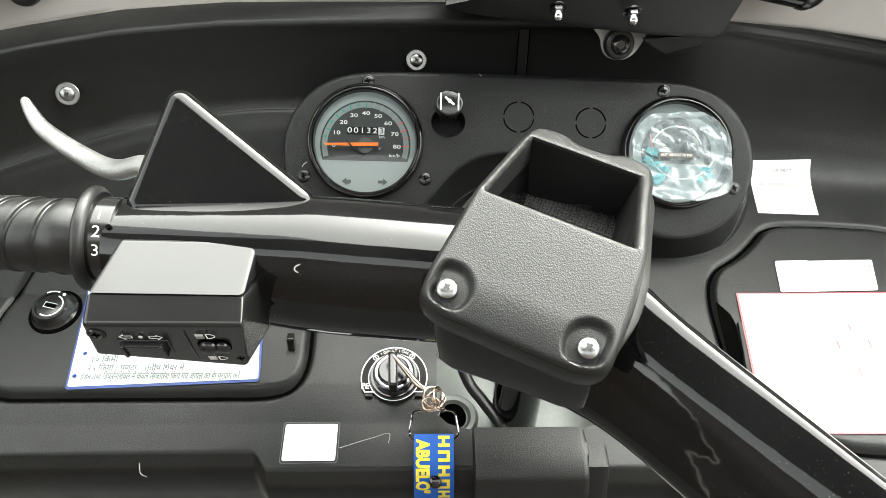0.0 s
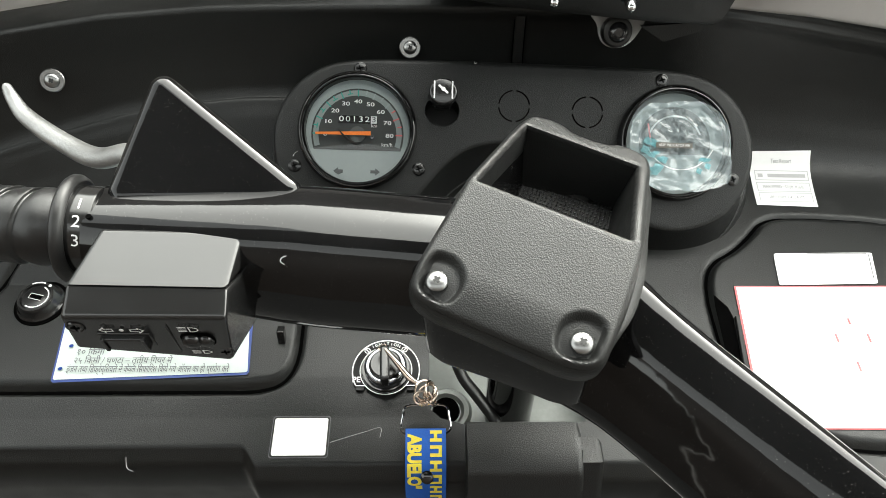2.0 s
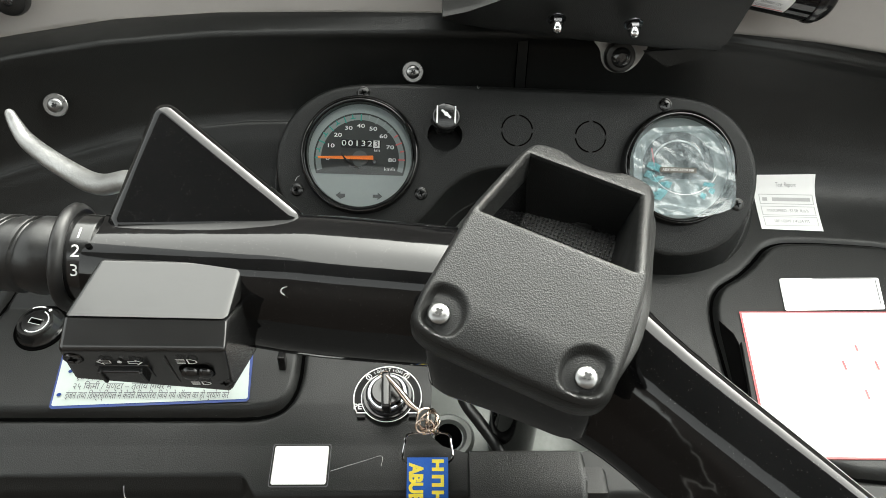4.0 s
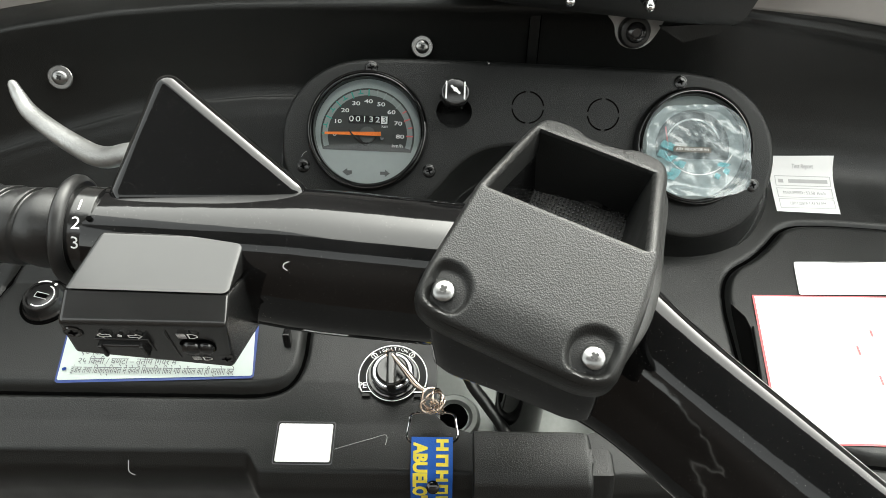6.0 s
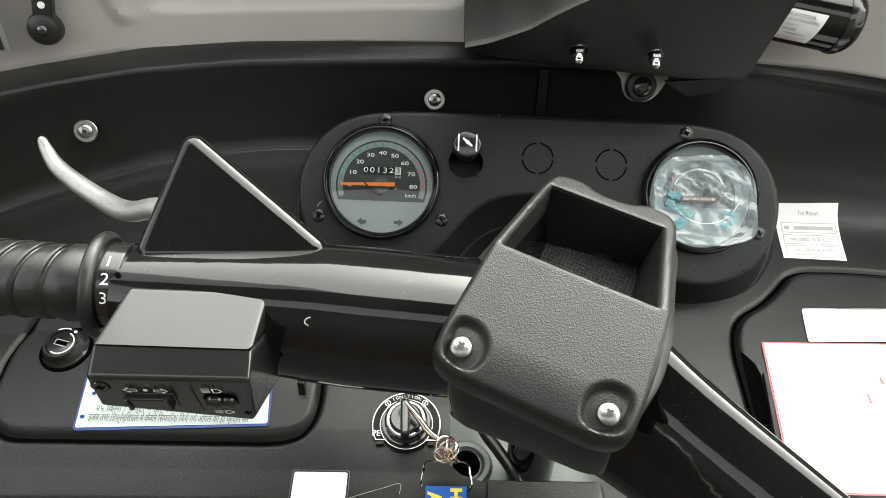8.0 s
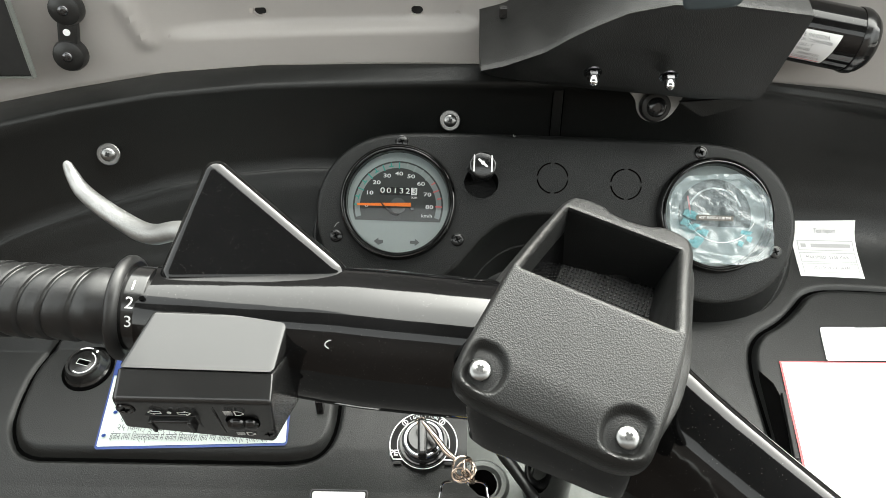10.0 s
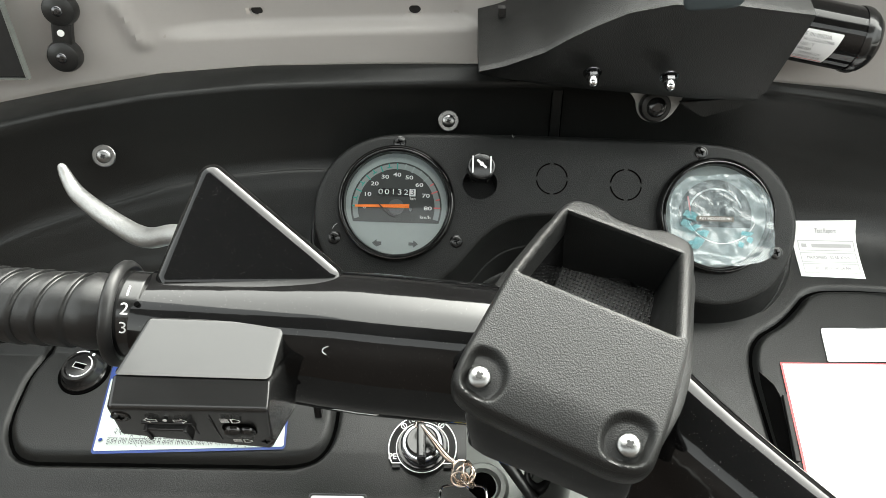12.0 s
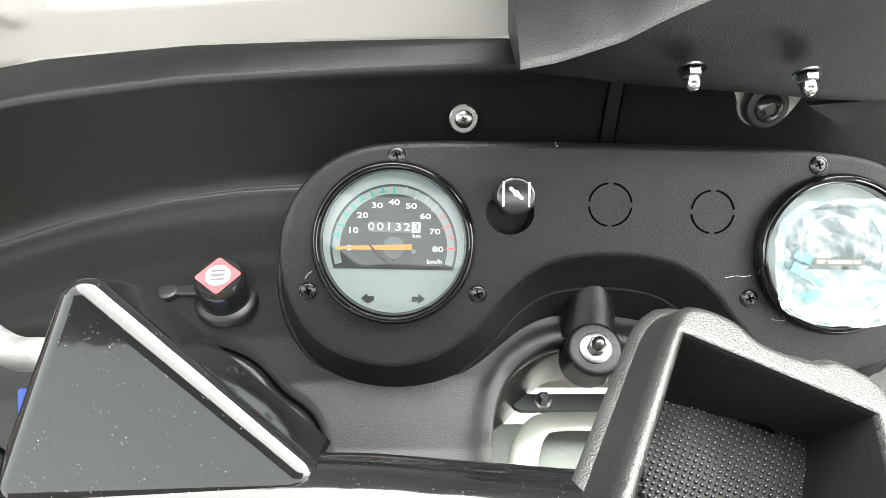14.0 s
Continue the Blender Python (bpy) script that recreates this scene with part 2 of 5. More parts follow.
def letters(body, size, align="CENTER", squeeze=1.0, thick=0.0):
    """The mesh of a line of text in x and y."""
    cu = bpy.data.curves.new("text", "FONT")
    cu.body, cu.size, cu.align_x, cu.align_y = body, size, align, "CENTER"
    cu.offset = thick
    cu.resolution_u = 3
    ob = bpy.data.objects.new("text", cu)
    scene.collection.objects.link(ob)
    me = bpy.data.meshes.new_from_object(ob.evaluated_get(bpy.context.evaluated_depsgraph_get()))
    bpy.data.objects.remove(ob)
    bm = bmesh.new()
    bm.from_mesh(me)
    bpy.data.meshes.remove(me)
    bm.transform(Matrix.Diagonal((squeeze, 1, 1, 1)))
    return bm


def plate(pts, h=0.0):
    """A flat face from an outline."""
    bm = bmesh.new()
    bm.faces.new([bm.verts.new((x, y, h)) for x, y in pts])
    bmesh.ops.triangulate(bm, faces=bm.faces[:])
    return bm


def bars(rows, h=0.0):
    """Flat bars, from rows of x0, x1, y0, y1."""
    bm = bmesh.new()
    for x0, x1, y0, y1 in rows:
        bm.faces.new([bm.verts.new(v) for v in ((x0, y0, h), (x1, y0, h), (x1, y1, h), (x0, y1, h))])
    return bm


def washer_ring(r0, r1, a0=0, a1=360, n=48, h=0.0):
    bm = bmesh.new()
    k0 = [(math.cos(radians(a0 + (a1 - a0) * k / n)), math.sin(radians(a0 + (a1 - a0) * k / n))) for k in range(n + 1)]
    a = [bm.verts.new((r0 * c, r0 * s, h)) for c, s in k0]
    b = [bm.verts.new((r1 * c, r1 * s, h)) for c, s in k0]
    for k in range(n):
        bm.faces.new((a[k], a[k + 1], b[k + 1], b[k]))
    return bm


def cross_screw(name, at, z, r, material, label, washer=0.0, group=""):
    """A pan-head screw with a cross slot, and a washer where asked."""
    ob = thing(name, at, label, "screw", group, turn=axes(z))
    if washer:
        part("washer", lathe([(washer * 0.45, 0), (washer, 0), (washer, 0.0008), (washer * 0.93, 0.0014), (washer * 0.45, 0.0014)], 32), material, ob, here=True)
    b = 0.0012 if washer else 0.0
    part("head", lathe([(r, b), (r, b + r * 0.15), (r * 0.85, b + r * 0.34), (r * 0.5, b + r * 0.46), (0, b + r * 0.5)], 24), material, ob, here=True)
    s = r * 0.13
    part("slot", put(merge(block(-r * 0.34, r * 0.34, -s, s, b + r * 0.2, b + r * 0.52), block(-s, s, -r * 0.34, r * 0.34, b + r * 0.2, b + r * 0.515)), Matrix.Rotation(radians(28), 4, "Z")), DARK, ob, here=True)
    return ob

# ---- the dashboard's shape ----
MID = 0.088


def band_y(x):
    return 0.592 - (0.32 if x < 0.2 else 0.15) * (x - 0.2) ** 2


def lip_z(x):
    """Height of the band's rolled lip."""
    return float(np.interp(x, [-0.48, -0.30, -0.234, -0.159, 0.03, 0.28, 0.40, 0.66], [1.058, 1.079, 1.0830, 1.0825, 1.0725, 1.0660, 1.045, 1.000]))


def edge_z(x):
    """Height at which the band ends against the painted panel."""
    return float(np.interp(x, [-0.48, -0.318, -0.2386, -0.158, 0.027, 0.18, 0.281, 0.352, 0.425, 0.66], [1.062, 1.0840, 1.0930, 1.0955, 1.0915, 1.0850, 1.0765, 1.0715, 1.0630, 1.036]))


def panel_y(x):
    return 0.598 - 0.22 * (x - 0.13) ** 2


def crease_z(x):
    return float(np.interp(x, [-0.48, -0.420, -0.370, -0.345, -0.320, -0.283, -0.240, -0.190, -0.140, -0.100, 0.0, 0.31, 0.38, 0.456, 0.66], [0.930, 0.957, 0.9790, 0.9865, 0.9925, 0.9995, 1.0075, 1.0120, 1.0120, 1.0090, 1.003, 0.9835, 0.9775, 0.9670, 0.932]))


def dash_z(x, y):
    """Height of the sloping lower dashboard."""
    yb = band_y(x)
    if y <= 0.44:
        return float(np.interp(y, [0.25, 0.30, 0.33, 0.36, 0.44], [0.832, 0.846, 0.855, 0.866, 0.889]))
    u = min(1.0, (y - 0.44) / (yb - 0.44))
    right = 0.45 * u + 0.10 * u ** 2 + 0.45 * u ** 16
    left = float(np.interp(u, [0, 0.3, 0.5, 0.6, 0.7, 0.8, 0.9, 0.96, 1.0], [0, 0.17, 0.33, 0.43, 0.545, 0.69, 0.87, 0.95, 0.98]))
    w = min(1.0, max(0.0, (x + 0.02) / 0.24))
    return 0.889 + (crease_z(x) - 0.889) * (w * right + (1 - w) * left)


def on_dash(x, y, h=0.0):
    """The point h above the lower dashboard."""
    e = 0.002
    n = Vector((-(dash_z(x + e, y) - dash_z(x - e, y)) / (2 * e), -(dash_z(x, y + e) - dash_z(x, y - e)) / (2 * e), 1)).normalized()
    return Vector((x, y, dash_z(x, y))) + h * n


def dash_normal(x, y):
    return (on_dash(x, y, 1) - on_dash(x, y, 0)).normalized()


def wrap(bm, h):
    """Lays a flat bmesh, given in x and y, onto the lower dashboard."""
    for v in bm.verts:
        v.co = on_dash(v.co.x, v.co.y, h + v.co.z)
    return bm


def quad_patch(c, n=8):
    """A four-cornered sheet cut into n by n, corners counter-clockwise from the lower left."""
    bm = bmesh.new()
    g = [[bm.verts.new(((1 - v) * ((1 - u) * c[0][0] + u * c[1][0]) + v * ((1 - u) * c[3][0] + u * c[2][0]),
                        (1 - v) * ((1 - u) * c[0][1] + u * c[1][1]) + v * ((1 - u) * c[3][1] + u * c[2][1]), 0))
          for u in np.linspace(0, 1, n + 1)] for v in np.linspace(0, 1, n + 1)]
    for j in range(n):
        for i in range(n):
            bm.faces.new((g[j][i], g[j][i + 1], g[j + 1][i + 1], g[j + 1][i]))
    return bm


def fine_outline(pts, h=0.0, size=0.008):
    """A flat sheet with any outline, cut fine enough to bend."""
    bm = plate(pts, h)
    for _ in range(6):
        long = [e for e in bm.edges if e.calc_length() > size]
        if not long:
            break
        bmesh.ops.subdivide_edges(bm, edges=long, cuts=1)
        bmesh.ops.triangulate(bm, faces=bm.faces[:])
    return bm


def side_lid(sign, low, tip):
    """The outline of a glovebox lid, mirrored about the middle."""
    pts = [(0.171, low), (0.171, 0.40), (0.172, 0.440), (0.182, 0.462), (0.205, 0.474), (0.224, 0.490), (0.240, 0.507), (0.270, 0.510), (0.375, 0.505), (0.405, 0.475), (tip, 0.43), (tip, 0.39), (tip - 0.012, low), (tip - 0.04, low)]
    return [(MID + sign * d, y) for d, y in pts]


LID_LEFT = chaikin([(-0.0865, 0.375), (-0.0865, 0.400), (-0.0875, 0.437), (-0.0965, 0.4585), (-0.1170, 0.4690), (-0.1340, 0.4845), (-0.1560, 0.4910), (-0.182, 0.492), (-0.287, 0.488), (-0.317, 0.470), (-0.344, 0.43), (-0.344, 0.39), (-0.340, 0.372), (-0.325, 0.3535), (-0.29, 0.3535), (-0.140, 0.3535), (-0.1120, 0.3535), (-0.0940, 0.3585)], 2)
LID_RIGHT = chaikin(side_lid(1, 0.3025, 0.60), 2)
OPENING = chaikin([(0.020, 0.322), (0.020, 0.36), (0.020, 0.42), (0.020, 0.452), (0.030, 0.482), (0.058, 0.500), (0.088, 0.503), (0.118, 0.500), (0.146, 0.482), (0.156, 0.452), (0.156, 0.42), (0.156, 0.36), (0.156, 0.322)], 2)


def inside_distance(X, Y, pts):
    """Signed distance from points to an outline, below nought inside it."""
    best, odd = np.full(X.shape, 9.0), np.zeros(X.shape, bool)
    for (ax, ay), (cx, cy) in zip(pts, pts[1:] + pts[:1]):
        dx, dy = cx - ax, cy - ay
        t = np.clip(((X - ax) * dx + (Y - ay) * dy) / (dx * dx + dy * dy + 1e-12), 0, 1)
        best = np.minimum(best, np.hypot(X - ax - t * dx, Y - ay - t * dy))
        cross = (ay > Y) != (cy > Y)
        odd ^= cross & (X < (cx - ax) * (Y - ay) / (cy - ay + 1e-12) + ax)
    return np.where(odd, -best, best)


def front_y(x):
    """Where the sloping panel folds down towards the driver."""
    u = min(1.0, max(0.0, (x + 0.118) / 0.014))
    w = min(1.0, max(0.0, (x - 0.19) / 0.05))
    return 0.307 - 0.0135 * u * u * (3 - 2 * u) - 0.050 * w * w * (3 - 2 * w)


def build_dash():
    nx, ny = 700, 210
    xs = np.linspace(-0.48, 0.66, nx)
    X = np.repeat(xs[:, None], ny, 1)
    Y = np.array([[front_y(x) + (band_y(x) - front_y(x)) * v for v in np.linspace(0, 1, ny)] for x in xs])
    dl, dr, do = (inside_distance(X, Y, o) for o in (LID_LEFT, LID_RIGHT, OPENING))
    gy, gx = np.gradient(do, axis=1), np.gradient(do, axis=0)
    hy, hx = np.gradient(Y, axis=1), np.gradient(X, axis=0)
    near = np.abs(do) < 0.0014
    sx, sy = gx / hx, gy / hy
    nn = np.hypot(sx, sy) + 1e-9
    X, Y = X - np.where(near, do * sx / nn, 0), Y - np.where(near, do * sy / nn, 0)
    do = np.where(near, 0, do)
    # the grid follows the gap round each lid
    gap_at = np.minimum(dl, dr) - 0.003
    gy, gx = np.gradient(gap_at, axis=1) / hy, np.gradient(gap_at, axis=0) / hx
    nn = gx ** 2 + gy ** 2 + 1e-9
    near = np.abs(gap_at) < 0.0009
    X, Y = X - np.where(near, gap_at * gx / nn, 0), Y - np.where(near, gap_at * gy / nn, 0)
    gap_at = np.where(near, 0, gap_at)
    dl, dr = np.where(near & (dl < dr), 0.003, dl), np.where(near & (dr < dl), 0.003, dr)
    Z = np.array([[dash_z(x, y) for x, y in zip(a, c)] for a, c in zip(X, Y)])
    d = np.abs(gap_at)
    Z -= 0.0042 * np.exp(-(d / 0.0023) ** 2)
    Z += 0.0035 * np.clip((0.003 - np.minimum(dl, dr)) / 0.006, 0, 1)
    # a raised collar round the opening
    Z += 0.0045 * np.exp(-((do - 0.0045) / 0.0085) ** 2) * (Y > 0.40) * np.clip((Y - 0.40) / 0.05, 0, 1)
    Z -= 0.0035 * np.clip(1 - np.arange(ny) / 3.0, 0, 1)[None, :] ** 2
    Z += 0.0016 * np.exp(-((np.arange(ny) - ny + 3.5) / 1.5) ** 2)[None, :]
    ml, mr = (np.pad((a[1:, 1:] + a[:-1, 1:] + a[1:, :-1] + a[:-1, :-1]) / 4, ((0, 1), (0, 1)), mode="edge") for a in (dl, dr))
    lid_of = np.where(ml < 0.003, 1, np.where(mr < 0.003, 2, 0))
    meshes = []
    for kind in (0, 1, 2):
        bm = bmesh.new()
        made = {}

        def vert(i, j):
            if (i, j) not in made:
                made[i, j] = bm.verts.new((X[i, j], Y[i, j], Z[i, j]))
            return made[i, j]

        for i in range(nx - 1):
            for j in range(ny - 1):
                cell = do[i:i + 2, j:j + 2]
                if lid_of[i, j] == kind and cell.max() > 1e-6:
                    bm.faces.new((vert(i, j), vert(i + 1, j), vert(i + 1, j + 1), vert(i, j + 1)))
        if kind == 0:
            # the fold towards the driver
            row = [made[i, 0] for i in range(nx) if (i, 0) in made]
            for dy, dz in ((-0.0035, -0.004), (-0.003, -0.006), (0.004, -0.03), (0.03, -0.10)):
                nxt = [bm.verts.new(v.co + Vector((0, dy, dz))) for v in row]
                for k in range(len(row) - 1):
                    if (row[k].co - row[k + 1].co).length < 0.02:
                        bm.faces.new((row[k], row[k + 1], nxt[k + 1], nxt[k]))
                row = nxt
            # the upright band behind, its rolled lip and the flange that meets the painted panel
            row = [made[i, ny - 1] for i in range(nx)]
            for f in range(1, 15):
                nxt = []
                for v0, x in zip(row, xs):
                    yb, zc = band_y(x), crease_z(x)
                    lip, edge, back = lip_z(x), edge_z(x), panel_y(x) - 0.0015
                    if f <= 8:
                        p = (x, yb + 0.004 * math.sin(math.pi * f / 8), zc + (lip - zc) * f / 8)
                    else:
                        u = (f - 8) / 6
                        p = (x, yb - 0.004 * math.sin(math.pi * min(1, u * 2.2)) + (back - yb) * u ** 1.3, lip + (edge - lip) * (1 - (1 - u) ** 1.6))
                    nxt.append(bm.verts.new(p))
                for k in range(nx - 1):
                    bm.faces.new((row[k], row[k + 1], nxt[k + 1], nxt[k]))
                row = nxt
            # the thickness of the opening's edge
            rim = [e for e in bm.edges if e.is_boundary and all(abs(inside_distance(np.array([v.co.x]), np.array([v.co.y]), OPENING)[0]) < 0.004 for v in e.verts) and e.verts[0].co.z > 0.80]
            got = bmesh.ops.extrude_edge_only(bm, edges=rim)["geom"]
            for g in got:
                if isinstance(g, bmesh.types.BMVert):
                    g.co.z -= 0.012
                    g.co.y += 0.004
        meshes.append(bm)
    return meshes


panel, lid_a, lid_b = build_dash()
dash = thing("dashboard", (MID, 0.45, 0.80), "textured black plastic dashboard moulding of a three-wheeler cab", "dashboard")
part("moulding", panel, DASH, dash, crisp=75)
part("joint_strip", block(0.0947, 0.1033, 0.5885, 0.5960, 1.012, 1.070, 0.0012), DASH, dash, "upright joint strip in the band")
for x in (0.0938, 0.1034):
    part("seam", block(x, x + 0.0009, 0.5890, 0.5960, 1.014, 1.070), SHADEBLACK, dash, "dark upright seam in the band")

# ---- gauge pod ----
POD_O = Vector((-0.0409, 0.4959, 0.9735))
POD_X = Vector((0.9994, 0.0046, -0.0352)).normalized()
POD_N = Vector((0.0252, -0.7916, 0.6106)).normalized()
POD_M = axes(POD_N, POD_X)
POD_M.translation = POD_O


def pod(a, b, h=0.0):
    return POD_M @ Vector((a, b, h))


half = [(0.135, 0.0935), (0.060, 0.0935), (0.000, 0.0925), (-0.030, 0.0865), (-0.054, 0.070), (-0.068, 0.046), (-0.0715, 0.022), (-0.067, -0.005), (-0.051, -0.031), (-0.027, -0.0445), (0.0, -0.0490), (0.025, -0.0445), (0.046, -0.031), (0.0606, -0.0145), (0.075, 0.004), (0.0927, 0.0168), (0.112, 0.0220), (0.135, 0.0235)]
outline = half + [(0.270 - a, b) for a, b in half[-2:0:-1]]
outline = chaikin(outline, 2)


def offset(pts, d):
    out = []
    n = len(pts)
    for k in range(n):
        (ax, ay), (cx, cy) = pts[k - 1], pts[(k + 1) % n]
        tx, ty = cx - ax, cy - ay
        l = math.hypot(tx, ty)
        out.append((pts[k][0] - d * ty / l, pts[k][1] + d * tx / l))
    return out


area = sum(a[0] * c[1] - c[0] * a[1] for a, c in zip(outline, outline[1:] + outline[:1]))
if area > 0:
    outline = outline[::-1]


def build_pod():
    bm = bmesh.new()
    rings = []
    fall = Vector((0, 0.30, -0.95))
    for d, h, drop in ((-0.005, 0.0, 0), (-0.0022, -0.0007, 0), (-0.0006, -0.0022, 0), (0.0, -0.005, 0), (0.0015, -0.006, 0.010), (0.0035, -0.006, 0.019), (0.0052, -0.006, 0.0268), (0.0060, -0.006, 0.0272), (0.0068, -0.006, 0.0272), (0.0078, -0.006, 0.031), (0.0105, -0.006, 0.040), (0.0145, -0.006, 0.050), (0.021, -0.006, 0.062), (0.030, -0.006, 0.075), (0.034, -0.006, 0.12)):
        rings.append([bm.verts.new(pod(a, b, h) + drop * fall) for a, b in offset(outline, d)])
    n = len(outline)
    for a, c in zip(rings, rings[1:]):
        for k in range(n):
            bm.faces.new((a[k], a[(k + 1) % n], c[(k + 1) % n], c[k]))
    hole = [bm.verts.new(pod(0.0705 + 0.0148 * math.cos(t), 0.0500 + 0.0135 * math.sin(t))) for t in np.linspace(0, 2 * math.pi, 33)[:-1]]
    edges = [bm.edges.new((hole[k], hole[(k + 1) % 32])) for k in range(32)]
    top = [bm.edges.get((rings[0][k], rings[0][(k + 1) % n])) for k in range(n)]
    bmesh.ops.triangle_fill(bm, edges=edges + top, use_beauty=True, normal=POD_N)
    low = [bm.verts.new(v.co - 0.03 * POD_N) for v in hole]
    for k in range(32):
        bm.faces.new((hole[k], hole[(k + 1) % 32], low[(k + 1) % 32], low[k]))
    bm.faces.new(low)
    return bm


part("gauge_pod", build_pod(), POD, dash, "satin black pod round the gauges")
# knockout grooves drawn as flat dark arcs, their shade in the colour
for a, b in ((0.1314, 0.0560), (0.1944, 0.0528)):
    for k in range(4):
        part("knockout_mark", put(washer_ring(0.0125, 0.0136, 90 * k + 7, 90 * k + 83, 16, 0.0004), POD_M @ Matrix.Translation((a, b, 0))), SHADEBLACK, dash)


def lid_gap_shade(pts):
    """A near-black strip that paints the shade at the bottom of the gap round a lid."""
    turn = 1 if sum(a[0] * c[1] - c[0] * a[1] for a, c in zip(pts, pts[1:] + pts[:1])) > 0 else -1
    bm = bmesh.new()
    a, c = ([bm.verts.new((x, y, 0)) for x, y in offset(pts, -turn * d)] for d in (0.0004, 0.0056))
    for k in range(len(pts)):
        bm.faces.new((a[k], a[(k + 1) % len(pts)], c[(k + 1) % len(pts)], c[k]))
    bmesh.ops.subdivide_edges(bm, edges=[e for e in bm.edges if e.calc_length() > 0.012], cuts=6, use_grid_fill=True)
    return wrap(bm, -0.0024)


part("stop_peg", block(-0.1002, -0.0945, 0.3850, 0.3925, 0.872, 0.8905, 0.0012), SWITCH, dash, "small black rubber stop")
part("lid_gap_shade", lid_gap_shade(LID_LEFT), SHADEBLACK, dash)
part("lid_gap_shade", lid_gap_shade(LID_RIGHT), SHADEBLACK, dash)
part("glovebox_lid", lid_a, DASH, dash, crisp=75, label="closed black glovebox lid with a lock and a printed sticker")
part("glovebox_lid", lid_b, DASH, dash, crisp=75, label="closed black glovebox lid covered with white stickers")

# ---- painted front panel and cab shell ----
def front_panel():
    """The painted sheet under the windscreen, with its long pressed recess and two holes."""
    bm = bmesh.new()
    xs = np.linspace(-0.60, 0.80, 281)
    vs = np.linspace(0, 1, 85)
    hole_at = ((-0.157, 1.1375), (-0.0255, 1.1345))
    grid = []
    for v in vs:
        row = []
        for x in xs:
            low = edge_z(x) - 0.0015
            z = low + (1.30 - low) * v
            back = panel_y(x) + (0.002 if v == 0 else 0)

            def soft(v, a, w):
                t = min(1, max(0, (v - a) / w))
                return t * t * (3 - 2 * t)

            inset = soft(x, -0.245, 0.055) * (1 - soft(x, 0.012, 0.02)) * soft(z, 1.119, 0.012) * (1 - soft(z, 1.160, 0.012))
            tab = 0.004 * math.exp(-((x + 0.252 + 0.35 * (z - 1.13)) / 0.006) ** 2) * soft(z, 1.11, 0.01) * (1 - soft(z, 1.15, 0.01))
            roll = max(0, z - 1.175)
            row.append(bm.verts.new((x, back + 0.011 * inset - tab - 0.55 * roll + 2.0 * roll ** 2, z)))
        grid.append(row)
    for j in range(len(vs) - 1):
        for i in range(len(xs) - 1):
            cx, cz = (xs[i] + xs[i + 1]) / 2, (grid[j][i].co.z + grid[j + 1][i].co.z) / 2
            if any(((cx - a) / 0.0062) ** 2 + ((cz - c) / 0.0042) ** 2 < 1 for a, c in hole_at):
                continue
            bm.faces.new((grid[j][i], grid[j][i + 1], grid[j + 1][i + 1], grid[j + 1][i]))
    return bm


shell = part("wall_front", front_panel(), BEIGE)
tagged(shell, "beige painted steel panel under the windscreen", "panel", kind="structure")
for a, c in ((-0.157, 1.1375), (-0.0255, 1.1345)):
    y = panel_y(a) + 0.011
    hole = thing("panel_hole", (a, y + 0.002, c), "dark punched hole in the beige panel", "hole", "panel holes", turn=axes((0, -1, 0)))
    part("edge", put(lathe([(0.0105, -0.0020), (0.0100, -0.0003), (0.0085, 0.0004), (0.0060, 0.0005), (0.0053, 0.0), (0.0050, -0.006)], 32, cap=False), Matrix.Diagonal((1, 0.72, 1, 1))), BEIGE, hole, here=True)
    part("backing", put(lathe([(0.0065, -0.004), (0.0065, -0.003)], 24), Matrix.Diagonal((1, 0.72, 1, 1))), DARK, hole, here=True)

lower = part("wall_cowl", merge(block(-0.75, 0.95, 0.66, 0.68, 0.86, 1.10), block(0.0625, 0.24, 0.60, 0.605, 0.74, 0.93)), BEIGE)
tagged(lower, "beige inner sheet of the front body", "panel", kind="structure")
# black sheet added in place of a shadowy gap beside the beige sheet
gap_sheet = part("wall_gap_shade", block(-0.12, 0.0615, 0.602, 0.607, 0.70, 0.95), DARK)
tagged(gap_sheet, "black sheet standing in for the shadowy gap in the front body", "panel", kind="structure")
# unseen side sheets; the left one is raised and dark to cut light
for x, top in ((-0.76, 1.20), (0.95, 1.02)):
    side = part("wall_side", block(x - 0.01, x + 0.01, -0.55, 0.68, 0.30, top), SEATMAT if x < 0 else BEIGE)
    tagged(side, "unseen side sheet added to close the cab", "panel", kind="structure")
tagged(part("floor", block(-0.75, 0.95, -1.4, 0.46, 0.28, 0.30), FLOORMAT), "black ribbed cab floor", "floor", kind="structure")
# canopy and rear partition are unseen; their edges are set to shape reflections
tagged(part("ceiling", block(-0.75, 0.95, -0.39, 0.12, 1.86, 1.90), ROOFMAT), "unseen dark grey vinyl canopy over the cab, sized to shape the light", "ceiling", kind="structure")
tagged(part("wall_rear", block(-0.75, 0.95, -0.62, -0.56, 0.30, 1.62), SEATMAT), "unseen dark vinyl partition behind the driver, sized to shape reflections", "partition", kind="structure")
tagged(part("ground", block(-60, 60, -60, 60, -0.1, 0.0), TARMAC), "grey concrete ground", "ground", kind="structure")

